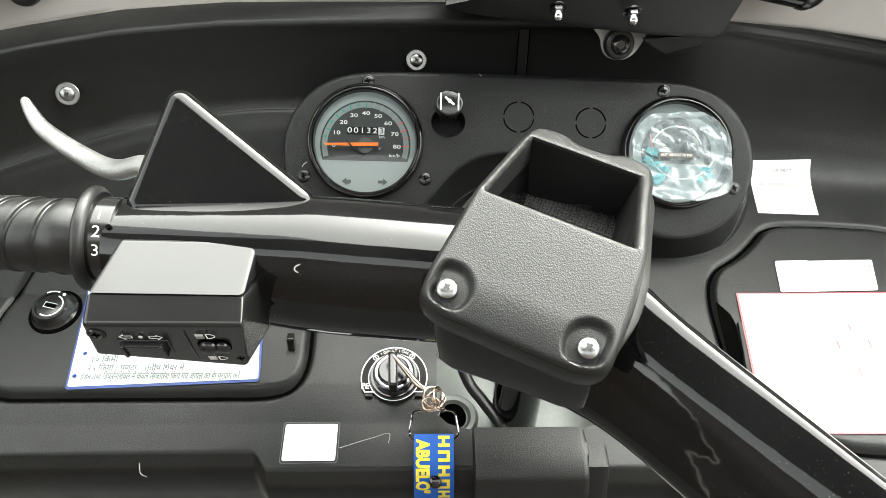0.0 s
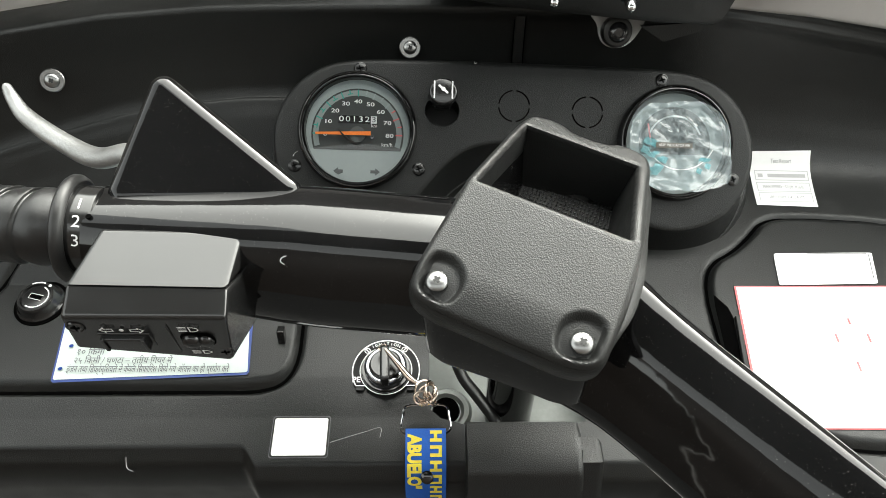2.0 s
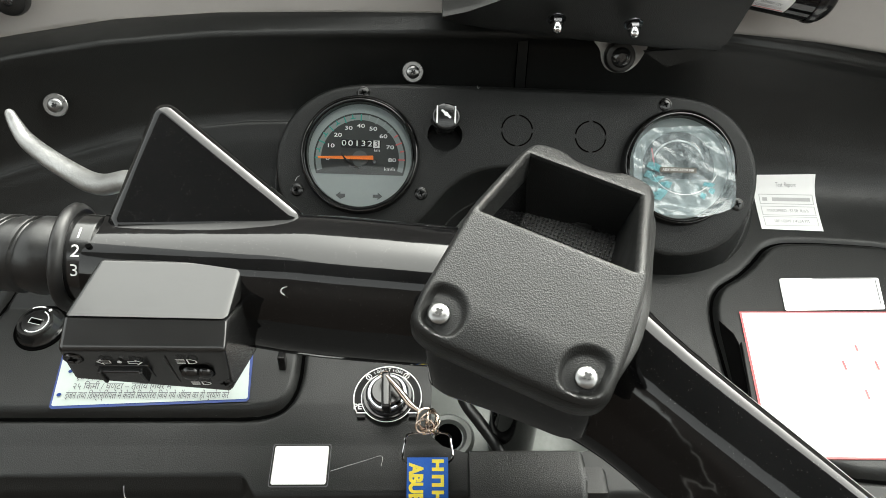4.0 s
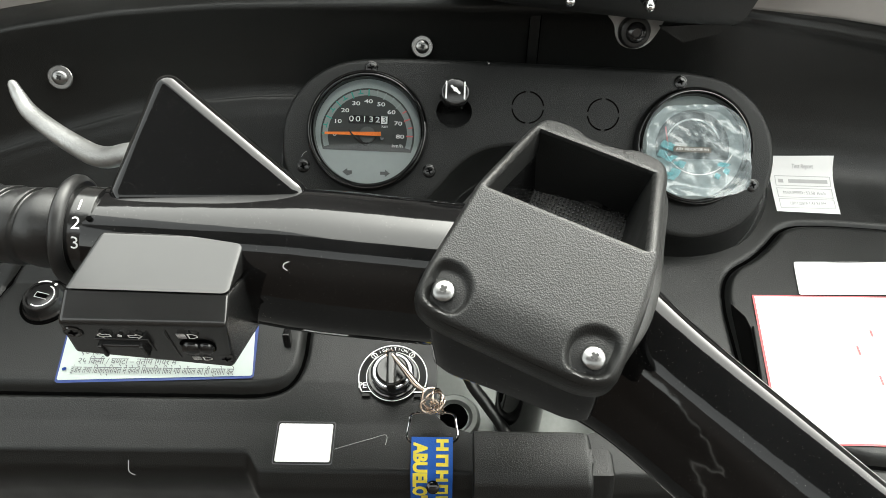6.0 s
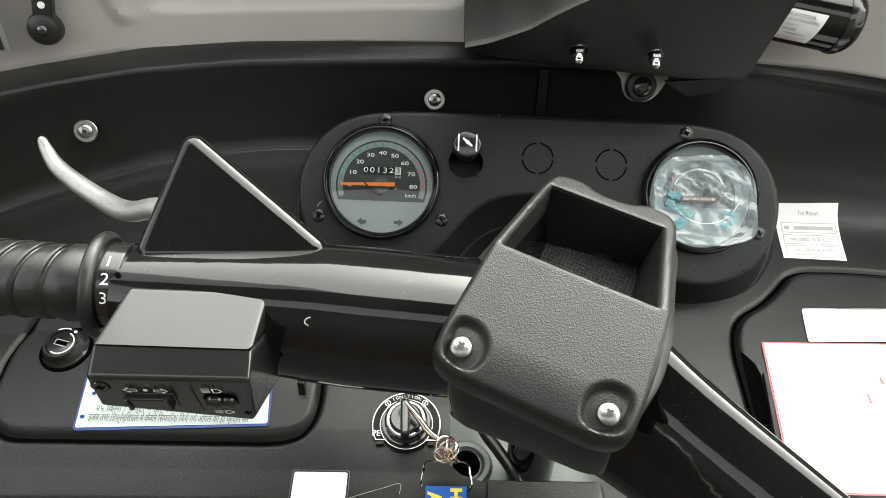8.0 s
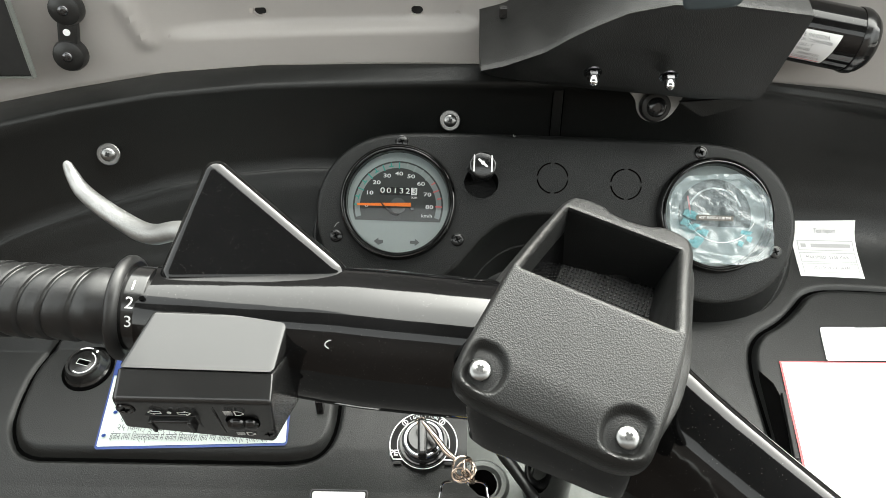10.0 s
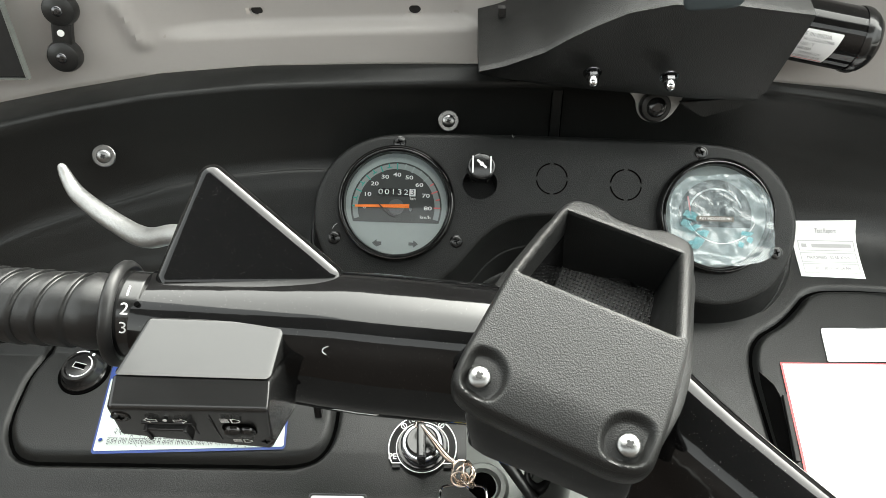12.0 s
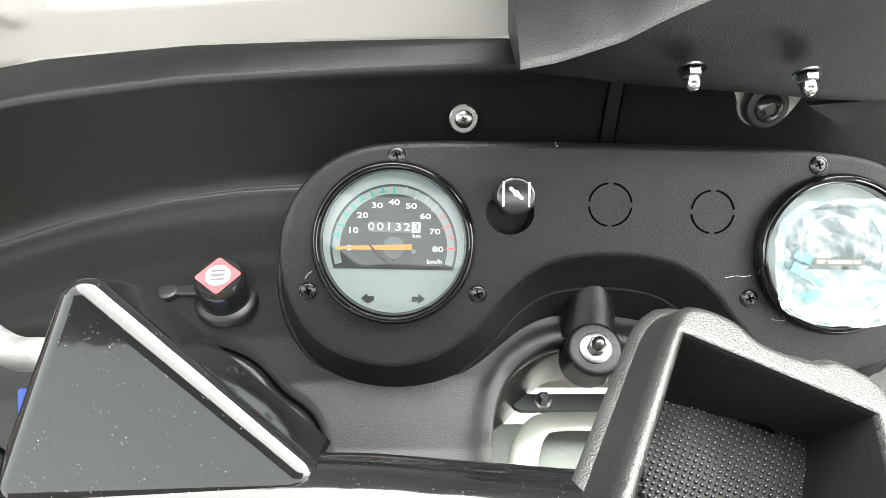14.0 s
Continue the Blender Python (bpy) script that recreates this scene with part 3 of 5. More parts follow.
# ---- speedometer ----
def gauge_body(ob):
    part("bezel", lathe([(0.0495, -0.002), (0.0498, 0.004), (0.0490, 0.0075), (0.0478, 0.0094), (0.0470, 0.0097), (0.0464, 0.0090), (0.0461, 0.0086), (0.0457, 0.0092), (0.0452, 0.0093), (0.0448, 0.0084), (0.0445, 0.0060)], 96, cap=False), BEZEL, ob, "glossy black ring", here=True)
    part("inner_ring", lathe([(0.0444, 0.0070), (0.0437, 0.0072), (0.0434, 0.0060), (0.0431, 0.0006)], 96, cap=False), BEZEL, ob, here=True)


def gauge_glass(ob):
    g = part("glass", lathe([(0.0438, 0.0072), (0.030, 0.0078), (0.015, 0.0082), (0, 0.0084)], 64, cap=False), GLASS, ob, here=True)
    g.visible_shadow = False


speedo = thing("speedometer", pod(0, 0.0305), "round speedometer with grey dial, orange needle and black ring", "gauge", turn=POD_M)
gauge_body(speedo)
H = 0.0008
DY = -0.0031
dial = part("dial", put(lathe([(0.0430, 0), (0, 0)], 64, cap=False), Matrix.Translation((0, 0, H))), DIALGREY, speedo, here=True)
seg = [(0.0385 * math.cos(radians(a)), DY + 0.0385 * math.sin(radians(a))) for a in range(-20, 201, 4)]
part("dial_field", put(plate(seg), Matrix.Translation((0, 0, H + 0.0004))), DIAL, dial, here=True)
part("scale_ring", put(washer_ring(0.0325, 0.0370, -17, 197, 64, H + 0.0008), Matrix.Translation((0, DY, 0))), DIALRING, dial, here=True)
for k in range(17):
    a = 180 - k * 180 / 16
    colour = RED if k >= 13 else TEAL if k <= 8 else DIALGREY
    tick = [(0.0318 if k % 2 == 0 else 0.0338, 0.0374, -0.0005, 0.0005)]
    if k < 8 and k % 2:
        tick.append((0.0338, 0.0346, -0.0022, 0.0022))
    part("scale_tick", put(bars(tick, H + 0.0012), Matrix.Translation((0, DY, 0)) @ Matrix.Rotation(radians(a), 4, "Z")), colour, dial, here=True)
for k in range(9):
    a = radians(180 - k * 22.5)
    part("numeral", put(letters(str(k * 10), 0.0046, squeeze=1.5, thick=0.00006), Matrix.Translation((0.0268 * math.cos(a), DY + 0.0280 * math.sin(a) - 0.0006, H + 0.0014))), PRINT, dial, here=True)
part("unit_text", put(letters("km/h", 0.0042, squeeze=1.1), Matrix.Translation((0.0248, DY - 0.0082, H + 0.0014))), PRINT, dial, here=True)
part("odometer_window", put(prism(rounded(-0.0160, 0.0168, 0.0092, 0.0158, 0.0006), 0, 0.0003), Matrix.Translation((0, DY, H + 0.0006))), SWITCH, dial, here=True)
for k, c in enumerate("001323"):
    x = -0.0136 + k * 0.0054
    if k == 5:
        part("tenths_wheel", bars([(x - 0.0026, x + 0.0026, DY + 0.0094, DY + 0.0156)], H + 0.0013), PRINT, dial, here=True)
    part("odometer_digit", put(letters(c, 0.0066, squeeze=1.3), Matrix.Translation((x, DY + 0.0125, H + 0.0017))), INK if k == 5 else PRINT, dial, here=True)
part("odometer_unit", put(letters("km", 0.0036, squeeze=1.15), Matrix.Translation((0.0138, DY + 0.0074, H + 0.0014))), PRINT, dial, here=True)
part("hub", put(lathe([(0.0066, 0), (0.0066, 0.0015), (0, 0.0016)], 32), Matrix.Translation((0, DY, H + 0.001))), DIALFIELD, speedo, here=True)
needle = prism([(-0.0345, -0.0009), (-0.0345, 0.0009), (0.0112, 0.0017), (0.0112, -0.0017)], 0, 0.0008)
part("needle", put(needle, Matrix.Translation((0, DY + 0.0004, H + 0.004)) @ Matrix.Rotation(radians(1.2), 4, "Z")), ORANGE, speedo, here=True)
# bent black curl above the dial
part("dial_curl", sweep([(-0.0155, DY + 0.0035, H + 0.0050), (-0.0110, DY - 0.0020, H + 0.0052), (-0.0055, DY - 0.0064, H + 0.005), (-0.0010, DY - 0.0082, H + 0.0045), (0.0012, DY - 0.0070, H + 0.004)], [0.0003, 0.0008, 0.0012, 0.0013, 0.0006], 8), DARK, speedo, here=True)
for s_ in (-1, 1):
    arrow = [(s_ * 0.0115, -0.0312), (s_ * 0.0115, -0.0286), (s_ * 0.0155, -0.0286), (s_ * 0.0155, -0.0268), (s_ * 0.0195, -0.0299), (s_ * 0.0155, -0.0330), (s_ * 0.0155, -0.0312)]
    part("turn_arrow", plate([(x, y - 0.0042) for x, y in arrow], H + 0.0008), DIAL, speedo, here=True)
part("dial_screw", put(lathe([(0.0017, 0), (0.0015, 0.0008), (0, 0.001)], 16), Matrix.Translation((0.0122, DY - 0.0022, H + 0.001))), DARKCHROME, speedo, here=True)
gauge_glass(speedo)

# ---- fuel gauge under its film ----
fuel = thing("fuel_gauge", pod(0.270, 0.0285), "round fuel gauge still under crumpled protective film", "gauge", turn=POD_M)
gauge_body(fuel)
fdial = part("dial", put(lathe([(0.0430, 0), (0, 0)], 64, cap=False), Matrix.Translation((0, 0, H))), DIALGREY, fuel, here=True)
part("dial_field", put(plate([(0.031 * math.cos(radians(a)), 0.031 * math.sin(radians(a))) for a in range(-18, 199, 6)]), Matrix.Translation((0, 0, H + 0.0004))), DIAL, fdial, here=True)
part("scale_ring", washer_ring(0.0225, 0.0240, 20, 160, 40, H + 0.0008), PRINT, fdial, here=True)
part("needle", put(bars([(-0.0007, 0.0007, 0, 0.018)], H + 0.003), Matrix.Translation((-0.021, -0.002, 0)) @ Matrix.Rotation(radians(10), 4, "Z")), RED, fuel, here=True)
gauge_glass(fuel)


def film():
    bm = bmesh.new()
    rings = []
    edge = {15: 1.0, 60: 0.90, 75: 0.78, 110: 0.76, 130: 0.92, 150: 0.97, 195: 0.97, 210: 1.05, 222: 1.16, 232: 1.08, 268: 0.94, 300: 1.06, 322: 1.22, 345: 1.02, 360: 1.0}
    ks = sorted(edge)
    for f in np.linspace(0.0, 1.0, 26):
        ring = []
        for k in range(72):
            a = 360 * k / 72
            r = 0.0440 * f * float(np.interp(a, [0] + ks, [1.0] + [edge[q] for q in ks]))
            x, y = r * math.cos(radians(a)), r * math.sin(radians(a))
            h = 0.0094 + 0.0030 * noise.noise((x * 60, y * 60, 3)) + 0.0030 * abs(noise.noise((x * 130, y * 95, 9))) + 0.0060 * abs(noise.noise((x * 35 + y * 60, y * 30, 5))) + 0.006 * max(0, -y / 0.044) ** 2
            ring.append(bm.verts.new((x, y, max(h, 0.0078) + (0.0012 if f > 0.85 else 0))))
        rings.append(ring)
    for a, c in zip(rings, rings[1:]):
        for k in range(72):
            bm.faces.new((a[k], a[(k + 1) % 72], c[(k + 1) % 72], c[k]))
    bmesh.ops.remove_doubles(bm, verts=bm.verts[:], dist=1e-6)
    return bm


fo = part("protective_film", film(), FILM, fuel, "crumpled clear protective film with teal print", here=True)
fo.visible_shadow = False
strip = part("name_strip", prism(rounded(-0.0210, 0.0100, -0.0062, -0.0018, 0.0004), 0.0150, 0.0152), STRIPMAT, fo, "brown name strip on the film", here=True)
part("strip_text", put(letters("ASSY INDICATOR MH", 0.0032, squeeze=0.86), Matrix.Translation((-0.0055, -0.0040, 0.0155))), PRINT, fo, here=True)
part("seal_arc", put(washer_ring(0.0300, 0.0304, 205, 335, 40, 0.0148), Matrix.Translation((0, 0.006, 0))), PRINT, fo, here=True)
flecks = random.Random(4)
for k in range(16):
    a = radians(flecks.uniform(178, 236)) if k < 12 else radians(flecks.uniform(300, 350))
    r = flecks.uniform(0.020, 0.037) if k < 12 else flecks.uniform(0.022, 0.034)
    w, h = flecks.uniform(0.0018, 0.0055), flecks.uniform(0.0014, 0.0042)
    x, y = r * math.cos(a), r * math.sin(a)
    part("film_print", prism([(x - w, y - h * 0.3), (x + w * 0.4, y - h), (x + w, y + h * 0.5), (x - w * 0.5, y + h)], 0.0142 + 0.00012 * k, 0.0143 + 0.00012 * k), FILMTEAL, fo, "teal print on the film", here=True)

POD_SCREW = "black cross-head screw beside a gauge ring"
for a, b in ((0.0009, 0.0832), (-0.0518, 0.0), (0.0518, 0.0), (0.2582, 0.0825), (0.2195, 0.0), (0.3222, -0.001)):
    gs = thing("gauge_screw", pod(a, b, 0.0003), POD_SCREW, "screw", "gauge screws", turn=POD_M)
    part("well", lathe([(0.0056, 0.0), (0.0052, 0.0007), (0.0048, 0.0008), (0.0044, 0.0002)], 32, cap=False), BEZEL, gs, here=True)
    part("head", lathe([(0.0045, -0.0004), (0.0044, 0.0004), (0.0036, 0.0008), (0, 0.0010)], 28), SWITCH, gs, here=True)
    for turn_ in (20, 110):
        part("slot", put(block(-0.0024, 0.0024, -0.0005, 0.0005, 0.0006, 0.0013), Matrix.Rotation(radians(turn_), 4, "Z")), SHADEBLACK, gs, here=True)

# ---- choke knob ----
choke = thing("choke_knob", pod(0.0700, 0.0595, -0.02), "black pull knob with a white valve symbol", "knob", turn=POD_M)
part("stem", lathe([(0.006, 0), (0.006, 0.03)], 24), SWITCH, choke, here=True)
part("collar", lathe([(0.0115, 0.024), (0.0122, 0.028), (0.0122, 0.034), (0.0115, 0.036)], 6), SWITCH, choke, "six-sided nut", here=True)
part("cap", lathe([(0.0106, 0.036), (0.0113, 0.038), (0.0113, 0.047), (0.0107, 0.0495), (0.0092, 0.0505), (0, 0.0508)], 40), SWITCH, choke, here=True)
part("symbol", merge(prism(rounded(-0.0078, -0.0066, -0.006, 0.008, 0.0005), 0, 0.0003), prism(rounded(0.0066, 0.0078, -0.006, 0.008, 0.0005), 0, 0.0003),
     put(prism(rounded(-0.0050, 0.0050, -0.0009, 0.0009, 0.0008), 0, 0.0003), Matrix.Translation((0, 0.0015, 0)) @ Matrix.Rotation(radians(-40), 4, "Z")), put(lathe([(0.0017, 0), (0.0017, 0.0004)], 16), Matrix.Translation((0, 0.0015, 0)))), PRINT, choke, here=True).location = (0, 0, 0.0509)

# ---- filler cap on the sloping panel ----
cx, cy = -0.1545, 0.5150
capn = Vector((0.03, -0.18, 1)).normalized()
cap = thing("filler_cap", Vector((-0.1530, 0.5165, 0.9450)), "black filler cap with a red and white square sticker", "cap", turn=axes(capn))
part("base", lathe([(0.0210, 0), (0.0210, 0.005), (0.0195, 0.007), (0.0165, 0.008), (0.0165, 0.010)], 40), RUBBER, cap, here=True)
part("body", lathe([(0.0158, 0.008), (0.0163, 0.010), (0.0163, 0.023), (0.0158, 0.0262), (0.0142, 0.0284), (0, 0.029)], 40), SWITCH, cap, here=True)
part("strap", merge(block(-0.034, -0.012, -0.0042, 0.0042, 0.010, 0.0140, 0.0015), put(lathe([(0.0062, 0), (0.0062, 0.005), (0.004, 0.006)], 20), Matrix.Translation((-0.036, -0.001, 0.009)))), RUBBER, cap, here=True)
part("sticker", put(prism(rounded(-0.0105, 0.0105, -0.0105, 0.0105, 0.002), 0.0291, 0.0294), Matrix.Rotation(radians(52), 4, "Z")), PINK, cap, "worn red square sticker", here=True)
part("sticker_disc", lathe([(0.0078, 0.0294), (0.0078, 0.0297), (0, 0.0297)], 32), WHITE, cap, here=True)
part("sticker_mark", put(bars([(-0.0045, 0.0045, 0.0025, 0.0042), (-0.0045, 0.0045, -0.0009, 0.0009), (-0.0045, 0.0045, -0.0042, -0.0025)], 0.02985), Matrix.Rotation(radians(5), 4, "Z")), INK, cap, "plain dark bars", here=True)

# ---- pale scuffs on the pod ----
for pts in ([(0.2039, 0.0124), (0.2105, 0.0138), (0.2150, 0.0134), (0.2197, 0.0141)], [(0.0966, 0.0930), (0.0975, 0.0905), (0.0985, 0.0915)], [(0.2340, -0.0125), (0.2380, -0.0136), (0.2422, -0.0133)], [(-0.0535, 0.0075), (-0.0518, 0.0105), (-0.0495, 0.0118)]):
    sc = thing("scuff", pod(*pts[0]), "fine pale scuff in the black plastic pod", "scratch", "pod scuffs")
    part("line", sweep([pod(a, b, 0.0002) for a, b in pts], 0.00018, 6), FAINT, sc)

# ---- screws on the band ----
def band_at(x, z):
    return Vector((x, band_y(x) - 0.0005 + 0.004 * math.sin(math.pi * (z - crease_z(x)) / (lip_z(x) - crease_z(x))), z))


for x, z in ((-0.281, 1.040), (0.003, 1.045)):
    cross_screw("band_screw", band_at(x, z) + Vector((0, -0.0035, 0.0)), (-0.5 * (x - 0.2), -1, 0.42), 0.0058, STEEL, "bright cross-head screw with a washer in the black band", 0.0092, "band screws")

# ---- glovebox lock ----
lk = (-0.2995, 0.4230)
lock = thing("glovebox_lock", on_dash(*lk, 0.003), "black round key lock in the glovebox lid", "lock", turn=axes(dash_normal(*lk)))
part("rim", lathe([(0.0185, 0), (0.0185, 0.002), (0.0165, 0.004), (0.0150, 0.0095), (0.0138, 0.0115), (0.0120, 0.0115), (0.0117, 0.0095)], 48, cap=False), SWITCH, lock, here=True)
# groove round the lock drawn as a near-black ring, shade in its colour
part("groove_shade", lathe([(0.0186, 0.0), (0.0188, 0.0012), (0.0212, 0.0012), (0.0214, 0.0)], 48, cap=False), SHADEBLACK, lock, "near-black ring for the shaded groove round the lock", here=True)
part("plug", lathe([(0.0119, 0.0), (0.0119, 0.0096), (0.0108, 0.0104), (0, 0.0104)], 40), SWITCH, lock, here=True)
SLOT = Matrix.Rotation(radians(-14), 4, "Z")
part("key_slot", put(block(-0.0050, 0.0050, -0.0018, 0.0018, 0.0100, 0.0107), SLOT), SHADEBLACK, lock, here=True)
part("slot_edge", put(merge(bars([(-0.0056, 0.0056, 0.0020, 0.0026), (-0.0056, -0.0050, -0.0026, 0.0026), (-0.0056, 0.0056, -0.0026, -0.0020)], 0.0108)), SLOT), FAINT, lock, here=True)
part("marks", merge(washer_ring(0.0126, 0.0137, 70, 118, 16, 0.0117), put(lathe([(0.0013, 0), (0.0013, 0.0003)], 12), Matrix.Translation((0.0088, 0.0100, 0.0115))), washer_ring(0.0094, 0.0104, 235, 425, 24, 0.0107)), PRINT, lock, here=True)

# ---- ignition switch, key and strap ----
ig = (-0.0137, 0.3640)
IGM = axes(dash_normal(*ig))
ign = thing("ignition_switch", on_dash(*ig, 0.0), "round ignition switch with white symbols and chrome nut", "ignition switch", turn=IGM @ Matrix.Scale(1.15, 4))
part("plate", prism([(0.0232 * math.cos(radians(a)), 0.0232 * math.sin(radians(a))) for a in range(-28, 209, 6)], 0, 0.0025, 0.0006), PLATEBLACK, ign, here=True)
part("plate_edge", merge(washer_ring(0.0222, 0.0230, -28, 208, 60, 0.0026), bars([(-0.0200, -0.0130, -0.0115, -0.0107), (0.0130, 0.0200, -0.0115, -0.0107)], 0.0026)), PRINT, ign, here=True)
for s in (-1, 1):
    part("plate_tab", block(s * 0.017 - 0.0025, s * 0.017 + 0.0025, -0.0140, -0.0120, 0, 0.002), DARK, ign, here=True)
part("nut_ring", lathe([(0.0168, 0.0), (0.0168, 0.004), (0.0160, 0.0055), (0.0120, 0.0058), (0.0118, 0.003)], 48, cap=False), SWITCH, ign, here=True)
part("nut", lathe([(0.0142, 0.005), (0.0142, 0.0095), (0.0132, 0.0112), (0.0122, 0.0116), (0.0108, 0.0112), (0.0102, 0.0095)], 40), NUTCHROME, ign, here=True)
part("barrel", lathe([(0.0105, 0.006), (0.0105, 0.0125), (0.0095, 0.0135), (0, 0.0135)], 40), SWITCH, ign, here=True)
part("white_ring", washer_ring(0.0172, 0.0178, -95, 275, 60, 0.0028), PRINT, ign, here=True)
part("word", put(letters("PE", 0.0056, thick=0.00012), Matrix.Translation((-0.0196, -0.0070, 0.0029))), PRINT, ign, here=True)
for s, a, size in (("IGNITION", 92, 0.0032),):
    for k, c in enumerate(s):
        ang = a + (len(s) / 2 - 0.5 - k) * (7.5 if len(s) > 2 else 14)
        part("word_letter", put(letters(c, size), Matrix.Rotation(radians(ang - 90), 4, "Z") @ Matrix.Translation((0, 0.0200, 0.0028)) @ Matrix.Rotation(radians(0 if len(s) > 2 else 90 - ang), 4, "Z")), PRINT, ign, here=True)
for a in (52, 132):
    part("symbol", put(merge(washer_ring(0.0016, 0.0021, 0, 360, 20, 0.0028), bars([(-0.0003, 0.0003, -0.0014, 0.0014)], 0.0028)), Matrix.Rotation(radians(a - 90), 4, "Z") @ Matrix.Translation((0, 0.0198, 0))), PRINT, ign, here=True)

key = thing("ignition_key", on_dash(*ig, 0.0136), "black-headed key in the ignition with metal link", "key", turn=IGM)
part("head", put(block(-0.0034, 0.0034, -0.0190, 0.0095, 0, 0.014, 0.0024), Matrix.Rotation(radians(2), 4, "Z")), SWITCH, key, here=True)
K = on_dash(*ig, 0.0275)
ring_at = Vector((0.0165, 0.3325, 0.8820))
part("eyelet", sweep([K + Vector((-0.002 + 0.0035 * math.cos(t), 0.008 + 0.003 * math.sin(t), 0.001 * math.sin(2 * t))) for t in np.linspace(0, 2 * math.pi, 9)[:-1]], 0.0008, 8, True), COPPERY, key)
part("link", sweep([K + Vector((0.0005, 0.006, 0.001)), K + Vector((0.009, -0.004, -0.002)), K.lerp(ring_at, 0.62), ring_at + Vector((-0.004, 0.004, 0.003))], [0.0016, 0.0024, 0.0026, 0.0016], 10), COPPERY, key)
for k, (dx, dy, dz, r, ax) in enumerate(((0, 0, 0, 0.0072, (0.3, -0.5, 0.8)), (0.002, -0.004, 0.001, 0.0085, (-0.5, -0.3, 0.7)), (0.004, -0.002, 0.003, 0.0062, (0.8, -0.3, 0.4)), (-0.001, -0.007, 0.0, 0.0066, (-0.1, -0.8, 0.5)), (0.004, -0.009, 0.001, 0.0056, (0.6, 0.2, 0.7)))):
    m = axes(ax)
    m.translation = ring_at + Vector((dx, dy, dz))
    part("chain_ring", put(sweep([(r * math.cos(t), r * math.sin(t) * (0.8 if k % 2 else 1), 0) for t in np.linspace(0, 2 * math.pi, 13)[:-1]], 0.00095, 8, True), m), COPPERY, key)

strap_x = 0.0175
lan = thing("key_strap", (strap_x, 0.295, 0.74), "blue woven key strap with yellow lettering on a wire loop", "key strap")
loop = [(strap_x - 0.0165, 0.3085, 0.8640), (strap_x - 0.0166, 0.3200, 0.8690), (strap_x - 0.0140, 0.3262, 0.8722), (strap_x, 0.3270, 0.8728), (strap_x + 0.0140, 0.3262, 0.8728), (strap_x + 0.0166, 0.3200, 0.8700), (strap_x + 0.0165, 0.3090, 0.8650), (strap_x, 0.3065, 0.8640)]
part("wire_loop", sweep(loop, 0.0009, 8, True), CHROME, lan)


def ribbon():
    bm = bmesh.new()
    rows = [(0.3110, 0.8660), (0.305, 0.8635), (0.295, 0.8585), (0.288, 0.8530), (0.2835, 0.842), (0.2825, 0.815), (0.2825, 0.74)]
    ring = []
    for y, z in rows:
        ring.append([bm.verts.new((strap_x + dx, y - o * 0.6, z + o * 0.8)) for dx, o in ((-0.0145, 0), (0.0145, 0), (0.0145, 0.0014), (-0.0145, 0.0014))])
    for a, c in zip(ring, ring[1:]):
        for k in range(4):
            bm.faces.new((a[k], a[(k + 1) % 4], c[(k + 1) % 4], c[k]))
    bm.faces.new(ring[0])
    return bm


part("strap", ribbon(), STRAP, lan)
path_s = [(0.3110, 0.8660), (0.295, 0.8585), (0.288, 0.8530), (0.2835, 0.842), (0.2825, 0.815), (0.2825, 0.74)]


def on_strap(bm, h=0.0018):
    """Bends flat marks, x along the strap from its top, y across it, onto the strap."""
    d = [0]
    for a, c in zip(path_s, path_s[1:]):
        d.append(d[-1] + math.dist(a, c))
    for v in bm.verts:
        s = v.co.x
        y, z = float(np.interp(s, d, [p[0] for p in path_s])), float(np.interp(s, d, [p[1] for p in path_s]))
        v.co = Vector((strap_x + v.co.y, y - 0.6 * h - 0.0004, z + 0.8 * h))
    return bm


word = letters("ABUELO\"", 0.0128, "LEFT", 0.80, 0.0007)
part("lettering", on_strap(put(word, Matrix.Translation((0.004, -0.0085, 0)))), YELLOW, lan)
for k in range(7):
    x = 0.001 + 0.0105 * k
    part("lettering_bar", on_strap(bars([(x, x + 0.0024, 0.0030, 0.0115), (x + 0.0024, x + 0.0056, 0.0092 if k % 2 else 0.0058, 0.0115 if k % 2 else 0.0082), (x + 0.0056, x + 0.0080, 0.0030, 0.0115)])), YELLOW, lan)
part("rivet", put(lathe([(0.0045, 0), (0.0045, 0.001), (0.003, 0.002), (0, 0.0022)], 24), Matrix.Translation((strap_x + 0.001, 0.2830, 0.8480)) @ axes((0, -0.7, 0.7))), BEZEL, lan)

# ---- stickers ----
def sticker(name, at, label):
    return thing(name, on_dash(*at), label, "sticker")


LIFT = 0.0045
st = sticker("rules_sticker", (-0.2, 0.42), "pale printed sticker with blue border on the glovebox lid")
part("border", wrap(fine_outline(chaikin([(-0.2685, 0.3550), (-0.262, 0.3552), (-0.126, 0.3600), (-0.1190, 0.3604), (-0.1196, 0.368), (-0.1283, 0.466), (-0.1275, 0.4735), (-0.134, 0.4730), (-0.276, 0.4700), (-0.2815, 0.4700), (-0.2812, 0.465), (-0.2693, 0.361)], 1)), LIFT), BLUE, st)
part("sheet", wrap(fine_outline(chaikin([(-0.2672, 0.3568), (-0.2625, 0.3572), (-0.1245, 0.3618), (-0.1204, 0.3622), (-0.1207, 0.3660), (-0.1318, 0.4560), (-0.1322, 0.4600), (-0.1360, 0.4600), (-0.2755, 0.4610), (-0.2795, 0.4610), (-0.2790, 0.457), (-0.2676, 0.3610)], 1)), LIFT + 0.0004), PALE, st)
